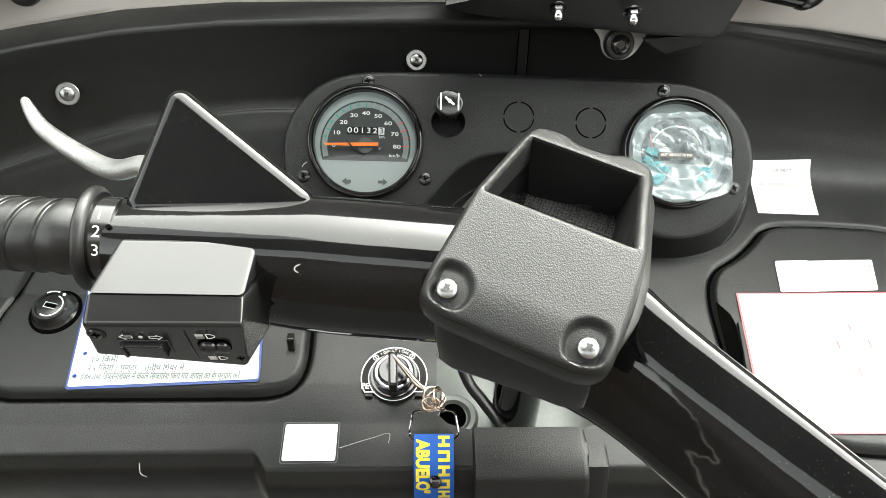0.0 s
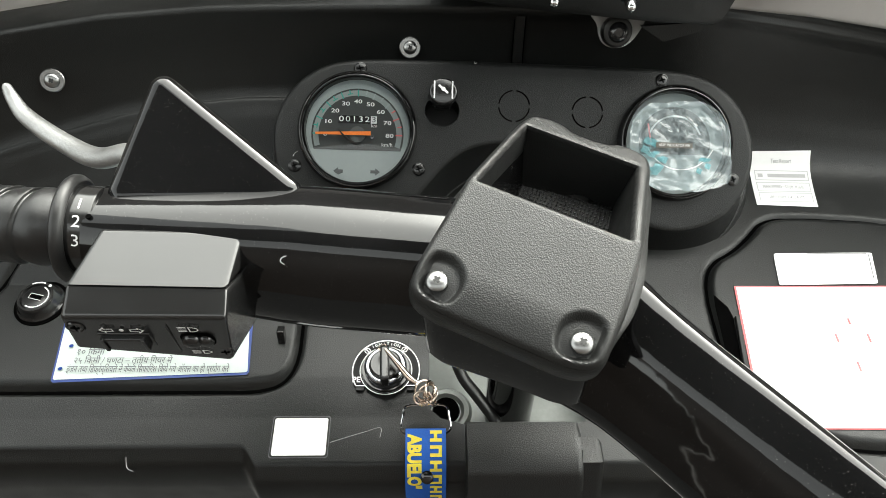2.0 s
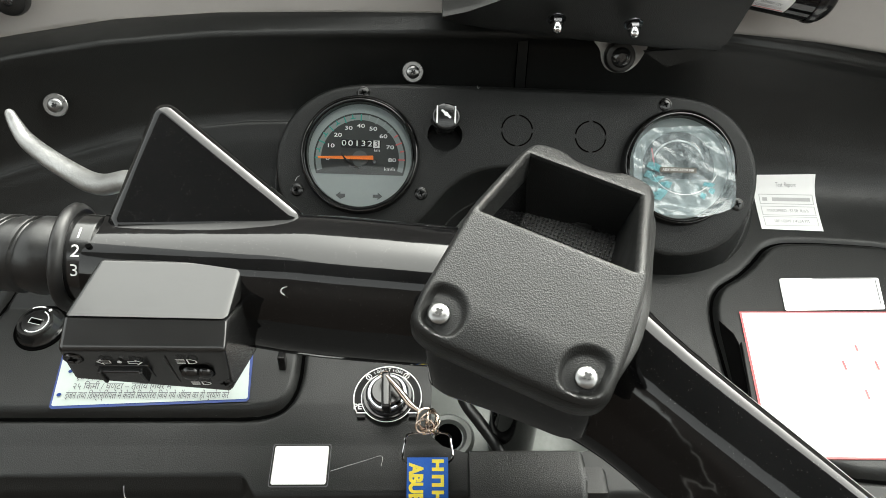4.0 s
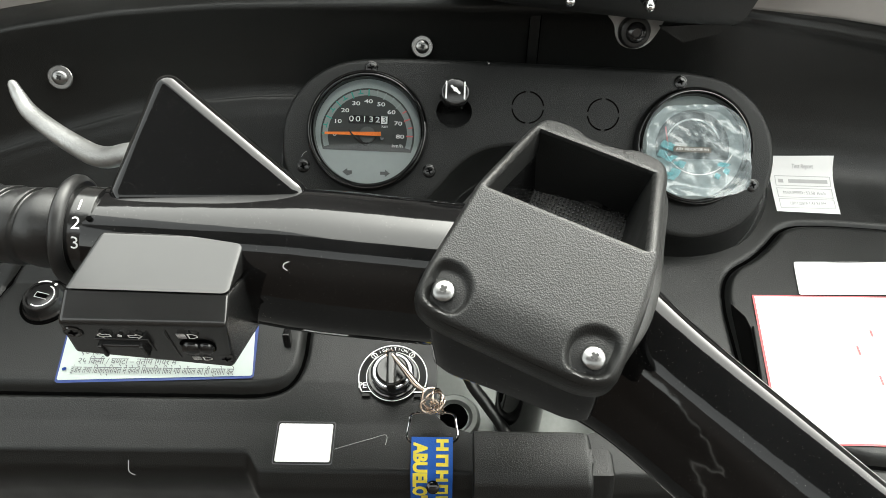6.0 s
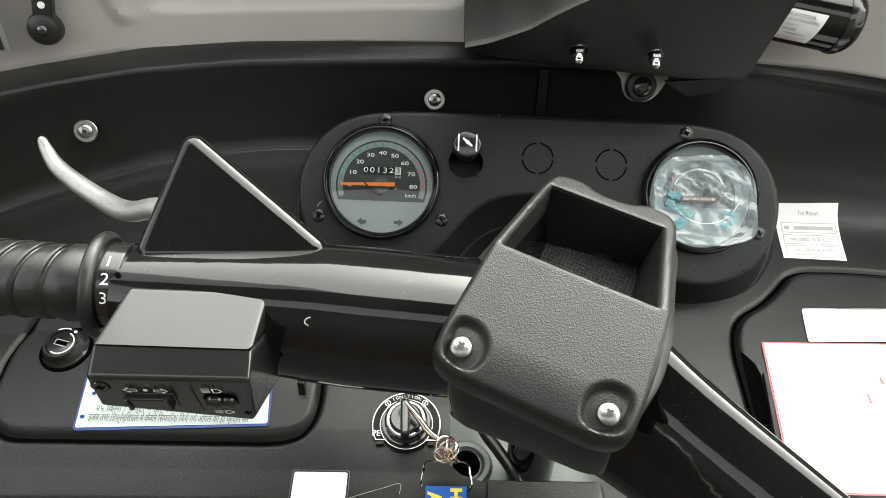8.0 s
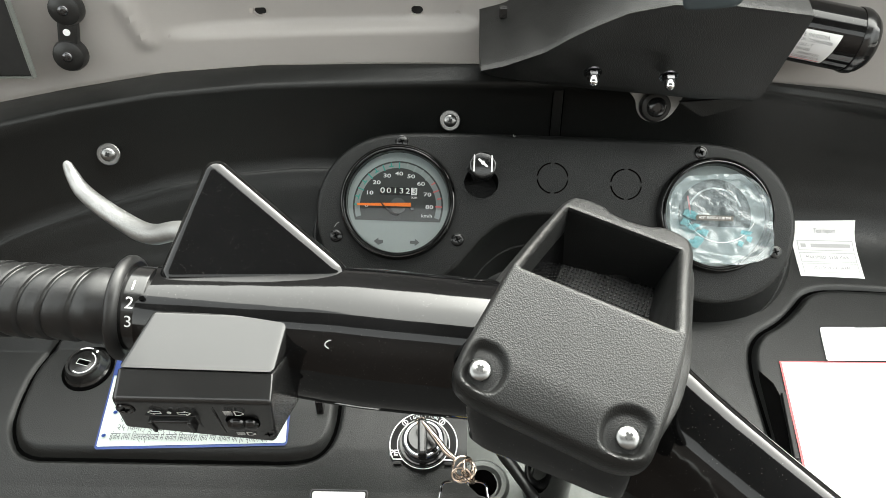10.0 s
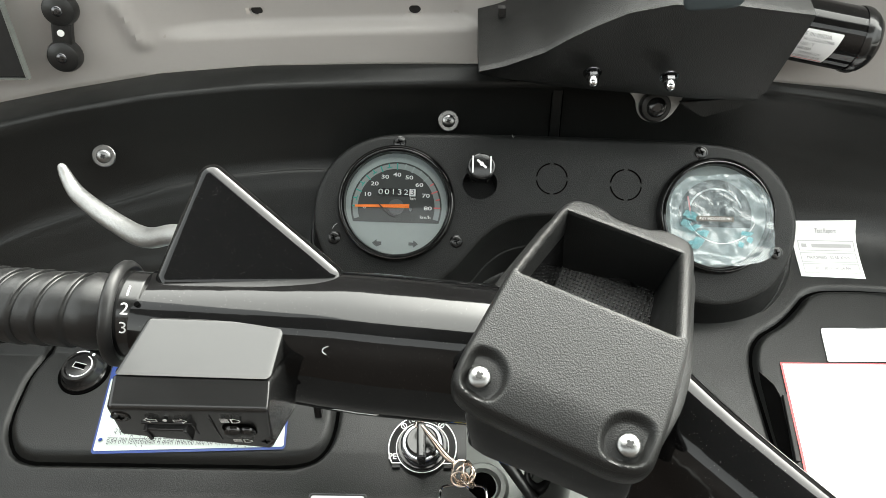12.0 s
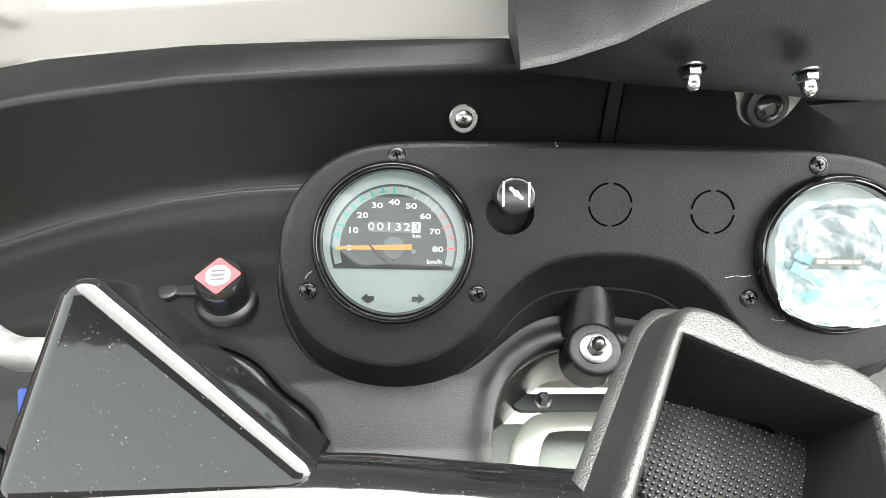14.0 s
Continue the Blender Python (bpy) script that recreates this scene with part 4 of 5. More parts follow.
part("blue_bar", wrap(quad_patch([(-0.2738, 0.4160), (-0.2450, 0.4165), (-0.2468, 0.4310), (-0.2756, 0.4305)]), LIFT + 0.0010), BLUE, st)
for y, s, size in ((0.3640, "इंजन तथा िडफ्रेन्िशयल में केवल िसफािरश िकये गये ऑयल का ही प्रयोग करें", 0.0078), (0.3712, "२५ िकमी / घण्टा – तृतीय िगयर में", 0.0074), (0.3784, "१० िकमी", 0.0074)):
    bm = letters(s, size, "LEFT", 1.0, 0.00003)
    w = max((v.co.x for v in bm.verts), default=1)
    full = {0.3640: 0.124, 0.3712: 0.076, 0.3784: 0.022}[y]
    part("print_line", wrap(put(bm, Matrix.Translation((-0.2585 if y < 0.37 else -0.2555, y, 0)) @ Matrix.Diagonal((full / w, 1, 1, 1))), LIFT + 0.0020), INK, st)
for x, y in ((-0.2640, 0.3650), (-0.2615, 0.3840)):
    part("print_dot", put(lathe([(0.0016, 0), (0.0016, 0.0003)], 14), Matrix.Translation(on_dash(x, y, LIFT + 0.0012))), BLUE, st)

st = sticker("blank_sticker", (-0.075, 0.316), "small blank white sticker with a thin dark border")
part("border", wrap(fine_outline(rounded(-0.0967, -0.0538, 0.3005, 0.3309, 0.002)), 0.0004), INK, st)
part("rim", wrap(fine_outline(rounded(-0.0962, -0.0543, 0.3010, 0.3304, 0.002)), 0.0006), DASH, st)
part("sheet", wrap(fine_outline(rounded(-0.0950, -0.0555, 0.3022, 0.3292, 0.0015)), 0.0009), WHITE, st)

st = sticker("test_report_label", (0.358, 0.55), "white paper test report label on the dashboard")
part("sheet", wrap(quad_patch([(0.3268, 0.5255), (0.3845, 0.5238), (0.3905, 0.5765), (0.3300, 0.5765)]), 0.0006), WHITE, st)


def on_label(bm):
    """Lays marks, given in parts of the label's width and height, onto it."""
    for v in bm.verts:
        u, w = v.co.x, v.co.y
        x = (1 - w) * (0.3268 + u * 0.0577) + w * (0.3300 + u * 0.0605)
        v.co = on_dash(x, 0.5247 + w * 0.0518, 0.0010)
    return bm


part("heading", on_label(put(letters("Test Report", 0.085), Matrix.Translation((0.52, 0.88, 0)) @ Matrix.Diagonal((0.8, 1, 1, 1)))), SOFTINK, st)
for y, s, x in ((0.40, "MAX.SPEED : 53.58  Km/h", 0.5), (0.18, "10/11/2019 1:41:34 PM", 0.52)):
    part("line", on_label(put(letters(s, 0.086), Matrix.Translation((x, y, 0)) @ Matrix.Diagonal((0.72, 1, 1, 1)))), SOFTINK, st)
part("serial_bar", on_label(bars([(0.12, 0.20, 0.60, 0.67), (0.28, 0.90, 0.60, 0.67)])), FAINT, st)
for y in (0.635, 0.40, 0.18):
    f = 0.012
    part("box_line", on_label(bars([(0.07, 0.95, y + 0.085, y + 0.085 + f), (0.07, 0.95, y - 0.085 - f, y - 0.085), (0.07, 0.07 + f, y - 0.085, y + 0.085), (0.95 - f, 0.95, y - 0.085, y + 0.085)])), FAINT, st)

st = sticker("blank_label", (0.37, 0.46), "long blank white label with rounded corners on the glovebox lid")
part("border", wrap(fine_outline(chaikin([(0.3190, 0.4387), (0.3240, 0.4387), (0.4000, 0.4400), (0.4050, 0.4402), (0.4062, 0.4450), (0.4115, 0.4680), (0.4125, 0.4720), (0.4075, 0.4720), (0.3290, 0.4708), (0.3240, 0.4706), (0.3230, 0.466), (0.3197, 0.443)], 1)), LIFT), WHITE, st)
part("line", wrap(merge(bars([(0.352, 0.406, 0.4695, 0.4701)]), quad_patch([(0.4015, 0.4430), (0.4022, 0.4430), (0.4078, 0.4690), (0.4071, 0.4690)], 4)), LIFT + 0.0016), INK, st)

st = sticker("notice_sticker", (0.38, 0.38), "large white notice sticker with red border on the glovebox lid")
part("border", wrap(fine_outline([(0.2670, 0.3180), (0.5200, 0.3160), (0.5200, 0.4378), (0.2795, 0.4378)], 0, 0.012), LIFT), RED, st)
part("sheet", wrap(fine_outline([(0.2688, 0.3192), (0.5180, 0.3172), (0.5180, 0.4364), (0.2808, 0.4364)], 0, 0.012), LIFT + 0.0005), WHITE, st)
for x, y, h in ((0.3480, 0.3845, 0.007), (0.3742, 0.3845, 0.007), (0.3635, 0.4005, 0.005), (0.3565, 0.3605, 0.007)):
    part("red_mark", wrap(bars([(x, x + 0.0017, y, y + 1.1 * h)]), LIFT + 0.0020), RED, st)
part("fold_line", wrap(bars([(0.351, 0.372, 0.3828, 0.3833)]), LIFT + 0.0018), FAINT, st)
part("faint_lines", wrap(bars([(0.40, 0.40 + 0.05 * (0.6 + 0.4 * math.sin(k * 2.3)), 0.4330 - 0.0045 * k, 0.4340 - 0.0045 * k) for k in range(4)]), LIFT + 0.0018), FAINT, st)

# flat near-black sheet laid on the surface for the shade of a recess
part("recess_shade", wrap(fine_outline([(0.2600, 0.4300), (0.2585, 0.4187), (0.2565, 0.3800), (0.2562, 0.3632), (0.2645, 0.3560), (0.2680, 0.3800), (0.2710, 0.4086), (0.2690, 0.4180)]), 0.0040), SHADEBLACK, dash, "near-black sheet standing in for the shaded recess beside the lid")
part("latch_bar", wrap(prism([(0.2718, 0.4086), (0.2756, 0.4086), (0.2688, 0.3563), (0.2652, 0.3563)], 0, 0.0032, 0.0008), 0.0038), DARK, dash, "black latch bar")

st = sticker("number_sticker", (0.33, 0.264), "pale blue foil number sticker on the dashboard edge")
part("sheet", wrap(fine_outline(rounded(0.306, 0.352, 0.2500, 0.2775, 0.003)), 0.0006), PALEBLUE, st)
part("number_bar", wrap(bars([(0.326, 0.343, 0.2655, 0.2705)]), 0.0012), INK, st)
# scratches in the plastic
for pts in ([(-0.1989, 0.3018), (-0.1970, 0.2960), (-0.1950, 0.2935), (-0.1910, 0.2920)], [(-0.053, 0.3115), (-0.040, 0.3155), (-0.028, 0.3190), (-0.0165, 0.3220), (-0.0165, 0.3150)],):
    sc = thing("scratch", on_dash(-0.035, 0.316), "fine pale scratch in the black plastic", "scratch")
    part("line", sweep([on_dash(x, y, 0.0003) for x, y in pts], 0.0002, 6), FAINT, sc)

# ---- handlebar ----
AX = Vector((0.040, 0.302, 1.022))
LEFT_END = Vector((-0.1612, 0.3124, 1.0358))
RIGHT_DIR = Vector((0.657, -0.727, -0.193)).normalized()
bar = thing("handlebar", (0.075, 0.32, 0.93), "gloss black sheet metal handlebar of a three-wheeler", "handlebar")


def arm(points, sizes, n=28, ups=(0, 0, 1)):
    """A hollow-looking arm: an upright oval section along a line, from rows of (half width, half height)."""
    bm = bmesh.new()
    rings = []
    P = [Vector(p) for p in points]
    for i, (p, (w, h)) in enumerate(zip(P, sizes)):
        t = (P[min(i + 1, len(P) - 1)] - P[max(i - 1, 0)]).normalized()
        side = t.cross(Vector(ups)).normalized()
        up = side.cross(t)
        ring = []
        for k in range(n):
            a = 2 * math.pi * k / n
            c, s = math.cos(a), math.sin(a)
            c, s = math.copysign(abs(c) ** 0.80, c), math.copysign(abs(s) ** 0.80, s)
            ring.append(bm.verts.new(p + w * c * side + h * s * up))
        rings.append(ring)
    for a, c in zip(rings, rings[1:]):
        for k in range(n):
            bm.faces.new((a[k], a[(k + 1) % n], c[(k + 1) % n], c[k]))
    bm.faces.new(rings[0])
    bm.faces.new(rings[-1])
    return bm



ts = [k / 13 for k in range(14)]
left_line = [LEFT_END.lerp(AX, u) for u in ts]
part("left_arm", arm(left_line, [(0.0280 + 0.008 * min(1, 1.6 * u), 0.0285 + 0.0100 * min(1, 1.8 * u)) for u in ts]), GLOSS, bar)
RC = Vector((0.0906, 0.3152, 1.0176))


def right_arm():
    """The pressed right arm: a round top, a flat driver's side, a groove and a flange below."""
    sec = [(-0.0225, -0.012), (-0.0215, 0.002), (-0.0185, 0.0125), (-0.0145, 0.0186), (-0.0085, 0.0210), (-0.0030, 0.0200), (0.0050, 0.0150), (0.0130, 0.0095), (0.0185, 0.003), (0.0228, -0.006), (0.0250, -0.014), (0.0285, -0.0210), (0.0325, -0.0340), (0.0318, -0.0450), (0.0240, -0.0510), (0.0, -0.0490), (-0.0150, -0.0350)]
    sec = chaikin(sec, 2)
    side = RIGHT_DIR.cross(Vector((0, 0, 1))).normalized()
    up = side.cross(RIGHT_DIR)
    bm = bmesh.new()
    rings = []
    for u in np.linspace(0, 1, 22):
        d = 0.030 + 0.270 * float(u)
        k = 1.0 + 0.16 * math.exp(-((d - 0.03) / 0.035) ** 2) - 0.10 * float(u)
        rings.append([bm.verts.new(RC + d * RIGHT_DIR + k * (x * side + (y - (0.004 if y < -0.012 else 0) * math.exp(-((d - 0.03) / 0.05) ** 2)) * up)) for x, y in sec])
    for a, c in zip(rings, rings[1:]):
        for k in range(len(a)):
            bm.faces.new((a[k], a[(k + 1) % len(a)], c[(k + 1) % len(a)], c[k]))
    bm.faces.new(rings[0])
    bm.faces.new(rings[-1])
    return bm


part("right_arm", right_arm(), GLOSS, bar)

# fin over the lever pivot
FT, FL, FR = Vector((-0.1332, 0.3690, 1.1176)), Vector((-0.1580, 0.3068, 1.0612)), Vector((-0.0345, 0.3110, 1.0605))
fn = (FL - FT).cross(FR - FT).normalized()
if fn.y > 0:
    fn = -fn
FM = axes(fn, FR - FL)
FM.translation = FL
finv = FM.inverted()
tri = [(finv @ p).to_2d() for p in (FL, FR, FT)]


def tri_grown(inset, s, n=7):
    """The fin's triangle drawn in by inset and grown again by s, with round corners."""
    P = [Vector(p) for p in tri]
    L = [(P[(k + 2) % 3] - P[(k + 1) % 3]).length for k in range(3)]
    mid = sum((P[k] * L[k] for k in range(3)), Vector((0, 0))) / sum(L)
    e = (P[1] - P[0]).normalized()
    reach = abs((mid - P[0]).cross(e))
    pts = []
    for k in range(3):
        q = mid + (P[k] - mid) * (1 - inset / reach)
        a, c = (P[k] - P[k - 1]).normalized(), (P[(k + 1) % 3] - P[k]).normalized()
        a0, a1 = math.atan2(-a.x, a.y), math.atan2(-c.x, c.y)
        while a1 < a0:
            a1 += 2 * math.pi
        pts += [(q.x + s * math.cos(a0 + (a1 - a0) * i / n), q.y + s * math.sin(a0 + (a1 - a0) * i / n)) for i in range(n + 1)]
    return pts


def fin_mesh():
    bm = bmesh.new()
    rings = []
    r = 0.0082
    steps = [(r * math.sin(radians(a)), -r * (1 - math.cos(radians(a)))) for a in (0, 12, 22, 32, 42, 52, 62, 72, 81, 90)]
    for s, h in [(0.0006 + s, h) for s, h in steps] + [(r + 0.0006, -0.030), (r, -0.046)]:
        rings.append([bm.verts.new(FM @ Vector((x, y, h))) for x, y in tri_grown(r + 0.0006, s)])
    for a, c in zip(rings, rings[1:]):
        for k in range(len(a)):
            bm.faces.new((a[k], a[(k + 1) % len(a)], c[(k + 1) % len(a)], c[k]))
    bm.faces.new(rings[0])
    bm.faces.new(rings[-1])
    return bm


part("fin", fin_mesh(), GLOSS, bar, crisp=30, label="three-cornered gloss black fin with rolled edges")
part("arm_screw", put(lathe([(0.0015, 0), (0.0015, 0.0008), (0, 0.0010)], 16), Matrix.Translation((-0.1570, 0.2965, 1.0618)) @ axes((0, -0.25, 0.97))), SHADEBLACK, bar)

# centre housing below the cover
BO = Vector((0.024, 0.251, 1.059))
B1 = Vector((0.9047, -0.3875, -0.1769)).normalized()
BN = Vector((-0.0083, -0.4313, 0.9022)).normalized()
BM = axes(BN, B1)
BM.translation = BO


def box_at(a, b, h=0.0):
    return BM @ Vector((a, b, h))


def sag(b):
    """How far the cover's top bends down past the front edge of its pocket and at its rolled front."""
    return -0.49 * max(0.0, b - 0.059) - 9.0 * max(0.0, 0.010 - b) ** 2


COVER_OUT = chaikin([(-0.0110, 0.030), (-0.0125, 0.004), (-0.0115, -0.010), (0.000, -0.0145), (0.020, -0.0145), (0.055, -0.0145), (0.075, -0.0145), (0.0865, -0.009), (0.0872, 0.004), (0.0868, 0.030), (0.0850, 0.061), (0.0800, 0.100), (0.0768, 0.1370), (0.0700, 0.1440), (0.0545, 0.1455), (0.0480, 0.1390), (0.0280, 0.1375), (0.0200, 0.1440), (0.0060, 0.1445), (-0.0040, 0.1390), (-0.0070, 0.100), (-0.0098, 0.061)], 2)


def house():
    bm = bmesh.new()
    pts = offset(COVER_OUT[::-1], -0.005)
    rings = []
    for drop, inset in ((0.010, 0.0), (0.028, 0.002), (0.044, 0.004), (0.050, 0.008), (0.053, 0.016)):
        rings.append([bm.verts.new(box_at(a, b, sag(b)) + Vector((0, 0.004, -drop * (1.16 - 2.2 * (a + 0.01)))) + (box_at(0.037, 0.06) - box_at(a, b)).normalized() * inset) for a, b in pts])
    for a, c in zip(rings, rings[1:]):
        for k in range(len(a)):
            bm.faces.new((a[k], a[(k + 1) % len(a)], c[(k + 1) % len(a)], c[k]))
    bm.faces.new(rings[-1])
    return bm


part("centre_housing", house(), GLOSS, bar)
part("column", sweep([(0.082, 0.325, 0.985), (0.086, 0.365, 0.86), (0.090, 0.40, 0.70)], 0.020, 24), GLOSS, bar)

chip = thing("paint_chip", (-0.054, 0.2755, 1.0495), "small curved pale chip in the gloss black paint", "scratch")
part("line", sweep([(-0.0524, 0.2765, 1.0517), (-0.0549, 0.2762, 1.0507), (-0.0556, 0.2753, 1.0490), (-0.0536, 0.2744, 1.0477)], [0.00015, 0.0003, 0.0003, 0.00015], 6), FAINT, chip)

# ---- moulded cover with a pocket on the handlebar ----
cover = thing("handlebar_cover", box_at(0.037, 0.05, -0.03), "pebbled black plastic handlebar cover with an open pocket", "cover", turn=None)
POCKET = [(-0.0038, 0.0592), (0.0775, 0.0592), (0.0690, 0.1262), (0.0008, 0.1262)]
PK = []
for (a0, b0), (a1, b1) in zip(POCKET, POCKET[1:] + POCKET[:1]):
    PK += [(a0 + (a1 - a0) * f, b0 + (b1 - b0) * f) for f in np.linspace(0, 1, 11)[:-1]]


def edge_drop(d):
    """The round of the pocket's lip, d away from its edge."""
    r = 0.0032
    u = min(1.0, max(0.0, 1 - d / r))
    return r * (1 - math.sqrt(max(0.0, 1 - u * u)))


def cover_mesh():
    bm = bmesh.new()
    n = len(COVER_OUT)
    rings = []
    boss = ((0.000, 0.000), (0.074, 0.000))
    # the flank below the lip grows deeper towards the pocket and ends in a small flange
    skirt = ((0.0085, -0.0340), (0.0090, -0.0320), (0.0075, -0.0300), (0.0045, -0.0285), (0.0030, -0.0220), (0.0015, -0.0130), (0.0006, -0.0070), (0.0, -0.0036), (-0.0010, -0.0021))
    for i, (d, h) in enumerate(skirt):
        row = []
        for (a0, b0), (a, b) in zip(COVER_OUT[::-1], offset(COVER_OUT[::-1], d)):
            f = min(1.0, max(0.0, (b0 + 0.002) / 0.046))
            if i < 6:
                f = f * f * (3 - 2 * f)
                flat = (0.0006, -0.0140 + 0.0008 * i)
                k = d if d == 0 else (f * d + (1 - f) * flat[0]) / d
                a, b, h1 = a0 + (a - a0) * k, b0 + (b - b0) * k, f * h + (1 - f) * flat[1]
            else:
                h1 = h
            row.append(bm.verts.new(box_at(a, b, sag(b0) + h1)))
        rings.append(row)
    for a, c in zip(rings, rings[1:]):
        for k in range(n):
            bm.faces.new((a[k], a[(k + 1) % n], c[(k + 1) % n], c[k]))
    # top skin between the outer edge and the pocket
    inner = offset(COVER_OUT[::-1], -0.0010)
    A, B = np.meshgrid(np.linspace(-0.014, 0.090, 121), np.linspace(-0.017, 0.149, 193), indexing="ij")
    skip = np.zeros(A.shape, bool)
    for pts, sign in ((inner, 1), (PK, -1)):
        d = sign * inside_distance(A, B, pts)
        ga, gb = np.gradient(d, axis=0) / 0.104 * 120, np.gradient(d, axis=1) / 0.166 * 192
        near = np.abs(d) < 0.00062
        g = ga ** 2 + gb ** 2 + 1e-9
        A, B = A - np.where(near, d * ga / g, 0), B - np.where(near, d * gb / g, 0)
        skip |= (d > 0) & ~near
    DP = inside_distance(A, B, PK)
    DO = -inside_distance(A, B, COVER_OUT)
    made = {}
    for i in range(120):
        for j in range(192):
            if not skip[i:i + 2, j:j + 2].any():
                q = []
                for k in ((i, j), (i + 1, j), (i + 1, j + 1), (i, j + 1)):
                    if k not in made:
                        made[k] = bm.verts.new(box_at(float(A[k]), float(B[k]), sag(float(B[k])) - edge_drop(float(DP[k])) - edge_drop(float(DO[k]) - 0.0008)))
                    q.append(made[k])
                bm.faces.new(q)
    pk = [bm.verts.new(box_at(p, r, sag(r) - 0.0032)) for p, r in PK]
    m = len(pk)
    # pocket walls and floor
    walls = [pk]
    for inset, h in ((0.0003, -0.0060), (0.0008, -0.010), (0.004, -0.030)):
        row = []
        for a, b in PK:
            f = (b - 0.0592) / 0.067
            if h > -0.02:
                row.append(bm.verts.new(box_at(a + (0.039 - a) * inset / 0.038, b + (0.095 - b) * inset / 0.035, sag(b) + h)))
            else:
                row.append(bm.verts.new(box_at(a + (0.039 - a) * 0.10, b + (0.095 - b) * 0.06 - (0.013 - 0.15 * a) * f + 0.007 * (1 - f), -0.076)))
        walls.append(row)
    for a, c in zip(walls, walls[1:]):
        for k in range(m):
            bm.faces.new((a[k], a[(k + 1) % m], c[(k + 1) % m], c[k]))
    bm.faces.new(walls[-1])
    # screw wells at the two lower corners, a soft step round each
    inv = BM.inverted()
    for v in bm.verts:
        q = inv @ v.co
        if q.y < 0.03 and q.z > -0.005 and min(math.hypot(q.x - a, q.y - b) for a, b in boss) < 0.0145:
            rim = float(-inside_distance(np.array([q.x]), np.array([q.y]), COVER_OUT)[0])
            for a, b in boss:
                d = math.hypot(q.x - a, q.y - b)
                u = min(1, max(0, (0.0145 - d) / 0.0045)) * min(1, max(0, (rim - 0.0030) / 0.0040))
                if u > 0:
                    v.co -= BN * 0.0050 * u * u * (3 - 2 * u)
    return bm


part("shell", cover_mesh(), COVER, cover)
part("pocket_mat", put(bars([(0.0015, 0.0735, 0.0660, 0.1180)], -0.0752), BM), DARK, cover)
dots = bmesh.new()
for i in range(28):
    for j in range(23):
        a, b = 0.0030 + i * 0.0025, 0.0700 + j * 0.0025
        if b > 0.1145 + 0.15 * a:
            continue
        ring = [dots.verts.new(box_at(a + 0.0009 * math.cos(t), b + 0.0009 * math.sin(t), -0.0751)) for t in np.linspace(0, 2 * math.pi, 7)[:-1]]
        mid = [dots.verts.new(box_at(a + 0.0006 * math.cos(t), b + 0.0006 * math.sin(t), -0.0743)) for t in np.linspace(0, 2 * math.pi, 7)[:-1]]
        tip = dots.verts.new(box_at(a, b, -0.0740))
        for k in range(6):
            dots.faces.new((ring[k], ring[(k + 1) % 6], mid[(k + 1) % 6], mid[k]))
            dots.faces.new((mid[k], mid[(k + 1) % 6], tip))
for a in (0.0200, 0.0330):
    part("mat_slot", put(block(a, a + 0.0055, 0.0690, 0.0718, -0.0752, -0.0738), BM), SHADEBLACK, cover)
tagged(part("mat_texture", dots, SWITCH, cover), kind="stuff")
for a in (0.0, 0.074):
    cross_screw("cover_screw", box_at(a, 0.0, -0.0050), BN, 0.0056, STEEL, "bright cross-head screw in a corner of the handlebar cover", 0.0, "cover screws")

# ---- twist grip with its flange ----
GD = (Vector((-0.240, 0.308, 1.0520)) - Vector((-0.1745, 0.311, 1.0440))).normalized()
G0 = Vector((-0.1722, 0.3111, 1.0436))
GM = axes(GD, (0, -1, 0))
GM.translation = G0
grip = thing("twist_grip", G0, "ribbed black rubber twist grip with numbered gear ring", "grip", turn=GM)
num_ring = part("number_ring", lathe([(0.0225, -0.0125), (0.0240, -0.0120), (0.0243, -0.0110), (0.0243, 0.004)], 64), SWITCH, grip, here=True)
part("flange", lathe([(0.0240, 0.0000), (0.0268, -0.0010), (0.0288, 0.0000), (0.0300, 0.0020), (0.0300, 0.0042), (0.0288, 0.0058), (0.0255, 0.0068), (0.0205, 0.0085)], 64), RUBBER, grip, "rolled rubber flange", here=True)
prof = [(0.0195, 0.006), (0.0196, 0.008), (0.0208, 0.011), (0.0218, 0.0155), (0.0217, 0.0190), (0.0204, 0.0225)]
for k in range(12):
    z = 0.0235 + 0.0122 * k
    prof += [(0.0197, z), (0.0200, z + 0.0006), (0.0212, z + 0.0010), (0.0215, z + 0.0017), (0.0212, z + 0.0030), (0.0210, z + 0.0070), (0.0206, z + 0.0105), (0.0202, z + 0.0117)]
gm_ = lathe(prof, 64)
for v in gm_.verts:
    if v.co.z > 0.019:
        w = min(1.0, (v.co.z - 0.019) / 0.008)
        v.co.z += 0.34 * v.co.x * w
part("sleeve", gm_, RUBBER, grip, here=True)
for k, c in enumerate(("1", "2", "3")):
    a = radians((70, 46, 22, -2)[k])
    m = Matrix.Rotation(a - radians(90), 4, "Z") @ Matrix.Translation((0, 0.02445, -0.0058)) @ Matrix(((0, -1, 0, 0), (0, 0, 1, 0), (-1, 0, 0, 0), (0, 0, 0, 1)))
    part("gear_number", put(letters(c, 0.0092, squeeze=1.05), m), PRINT, num_ring, here=True)

# ---- lever ----
lev = thing("clutch_lever", (-0.18, 0.385, 1.04), "cast aluminium clutch lever curving forward", "lever")
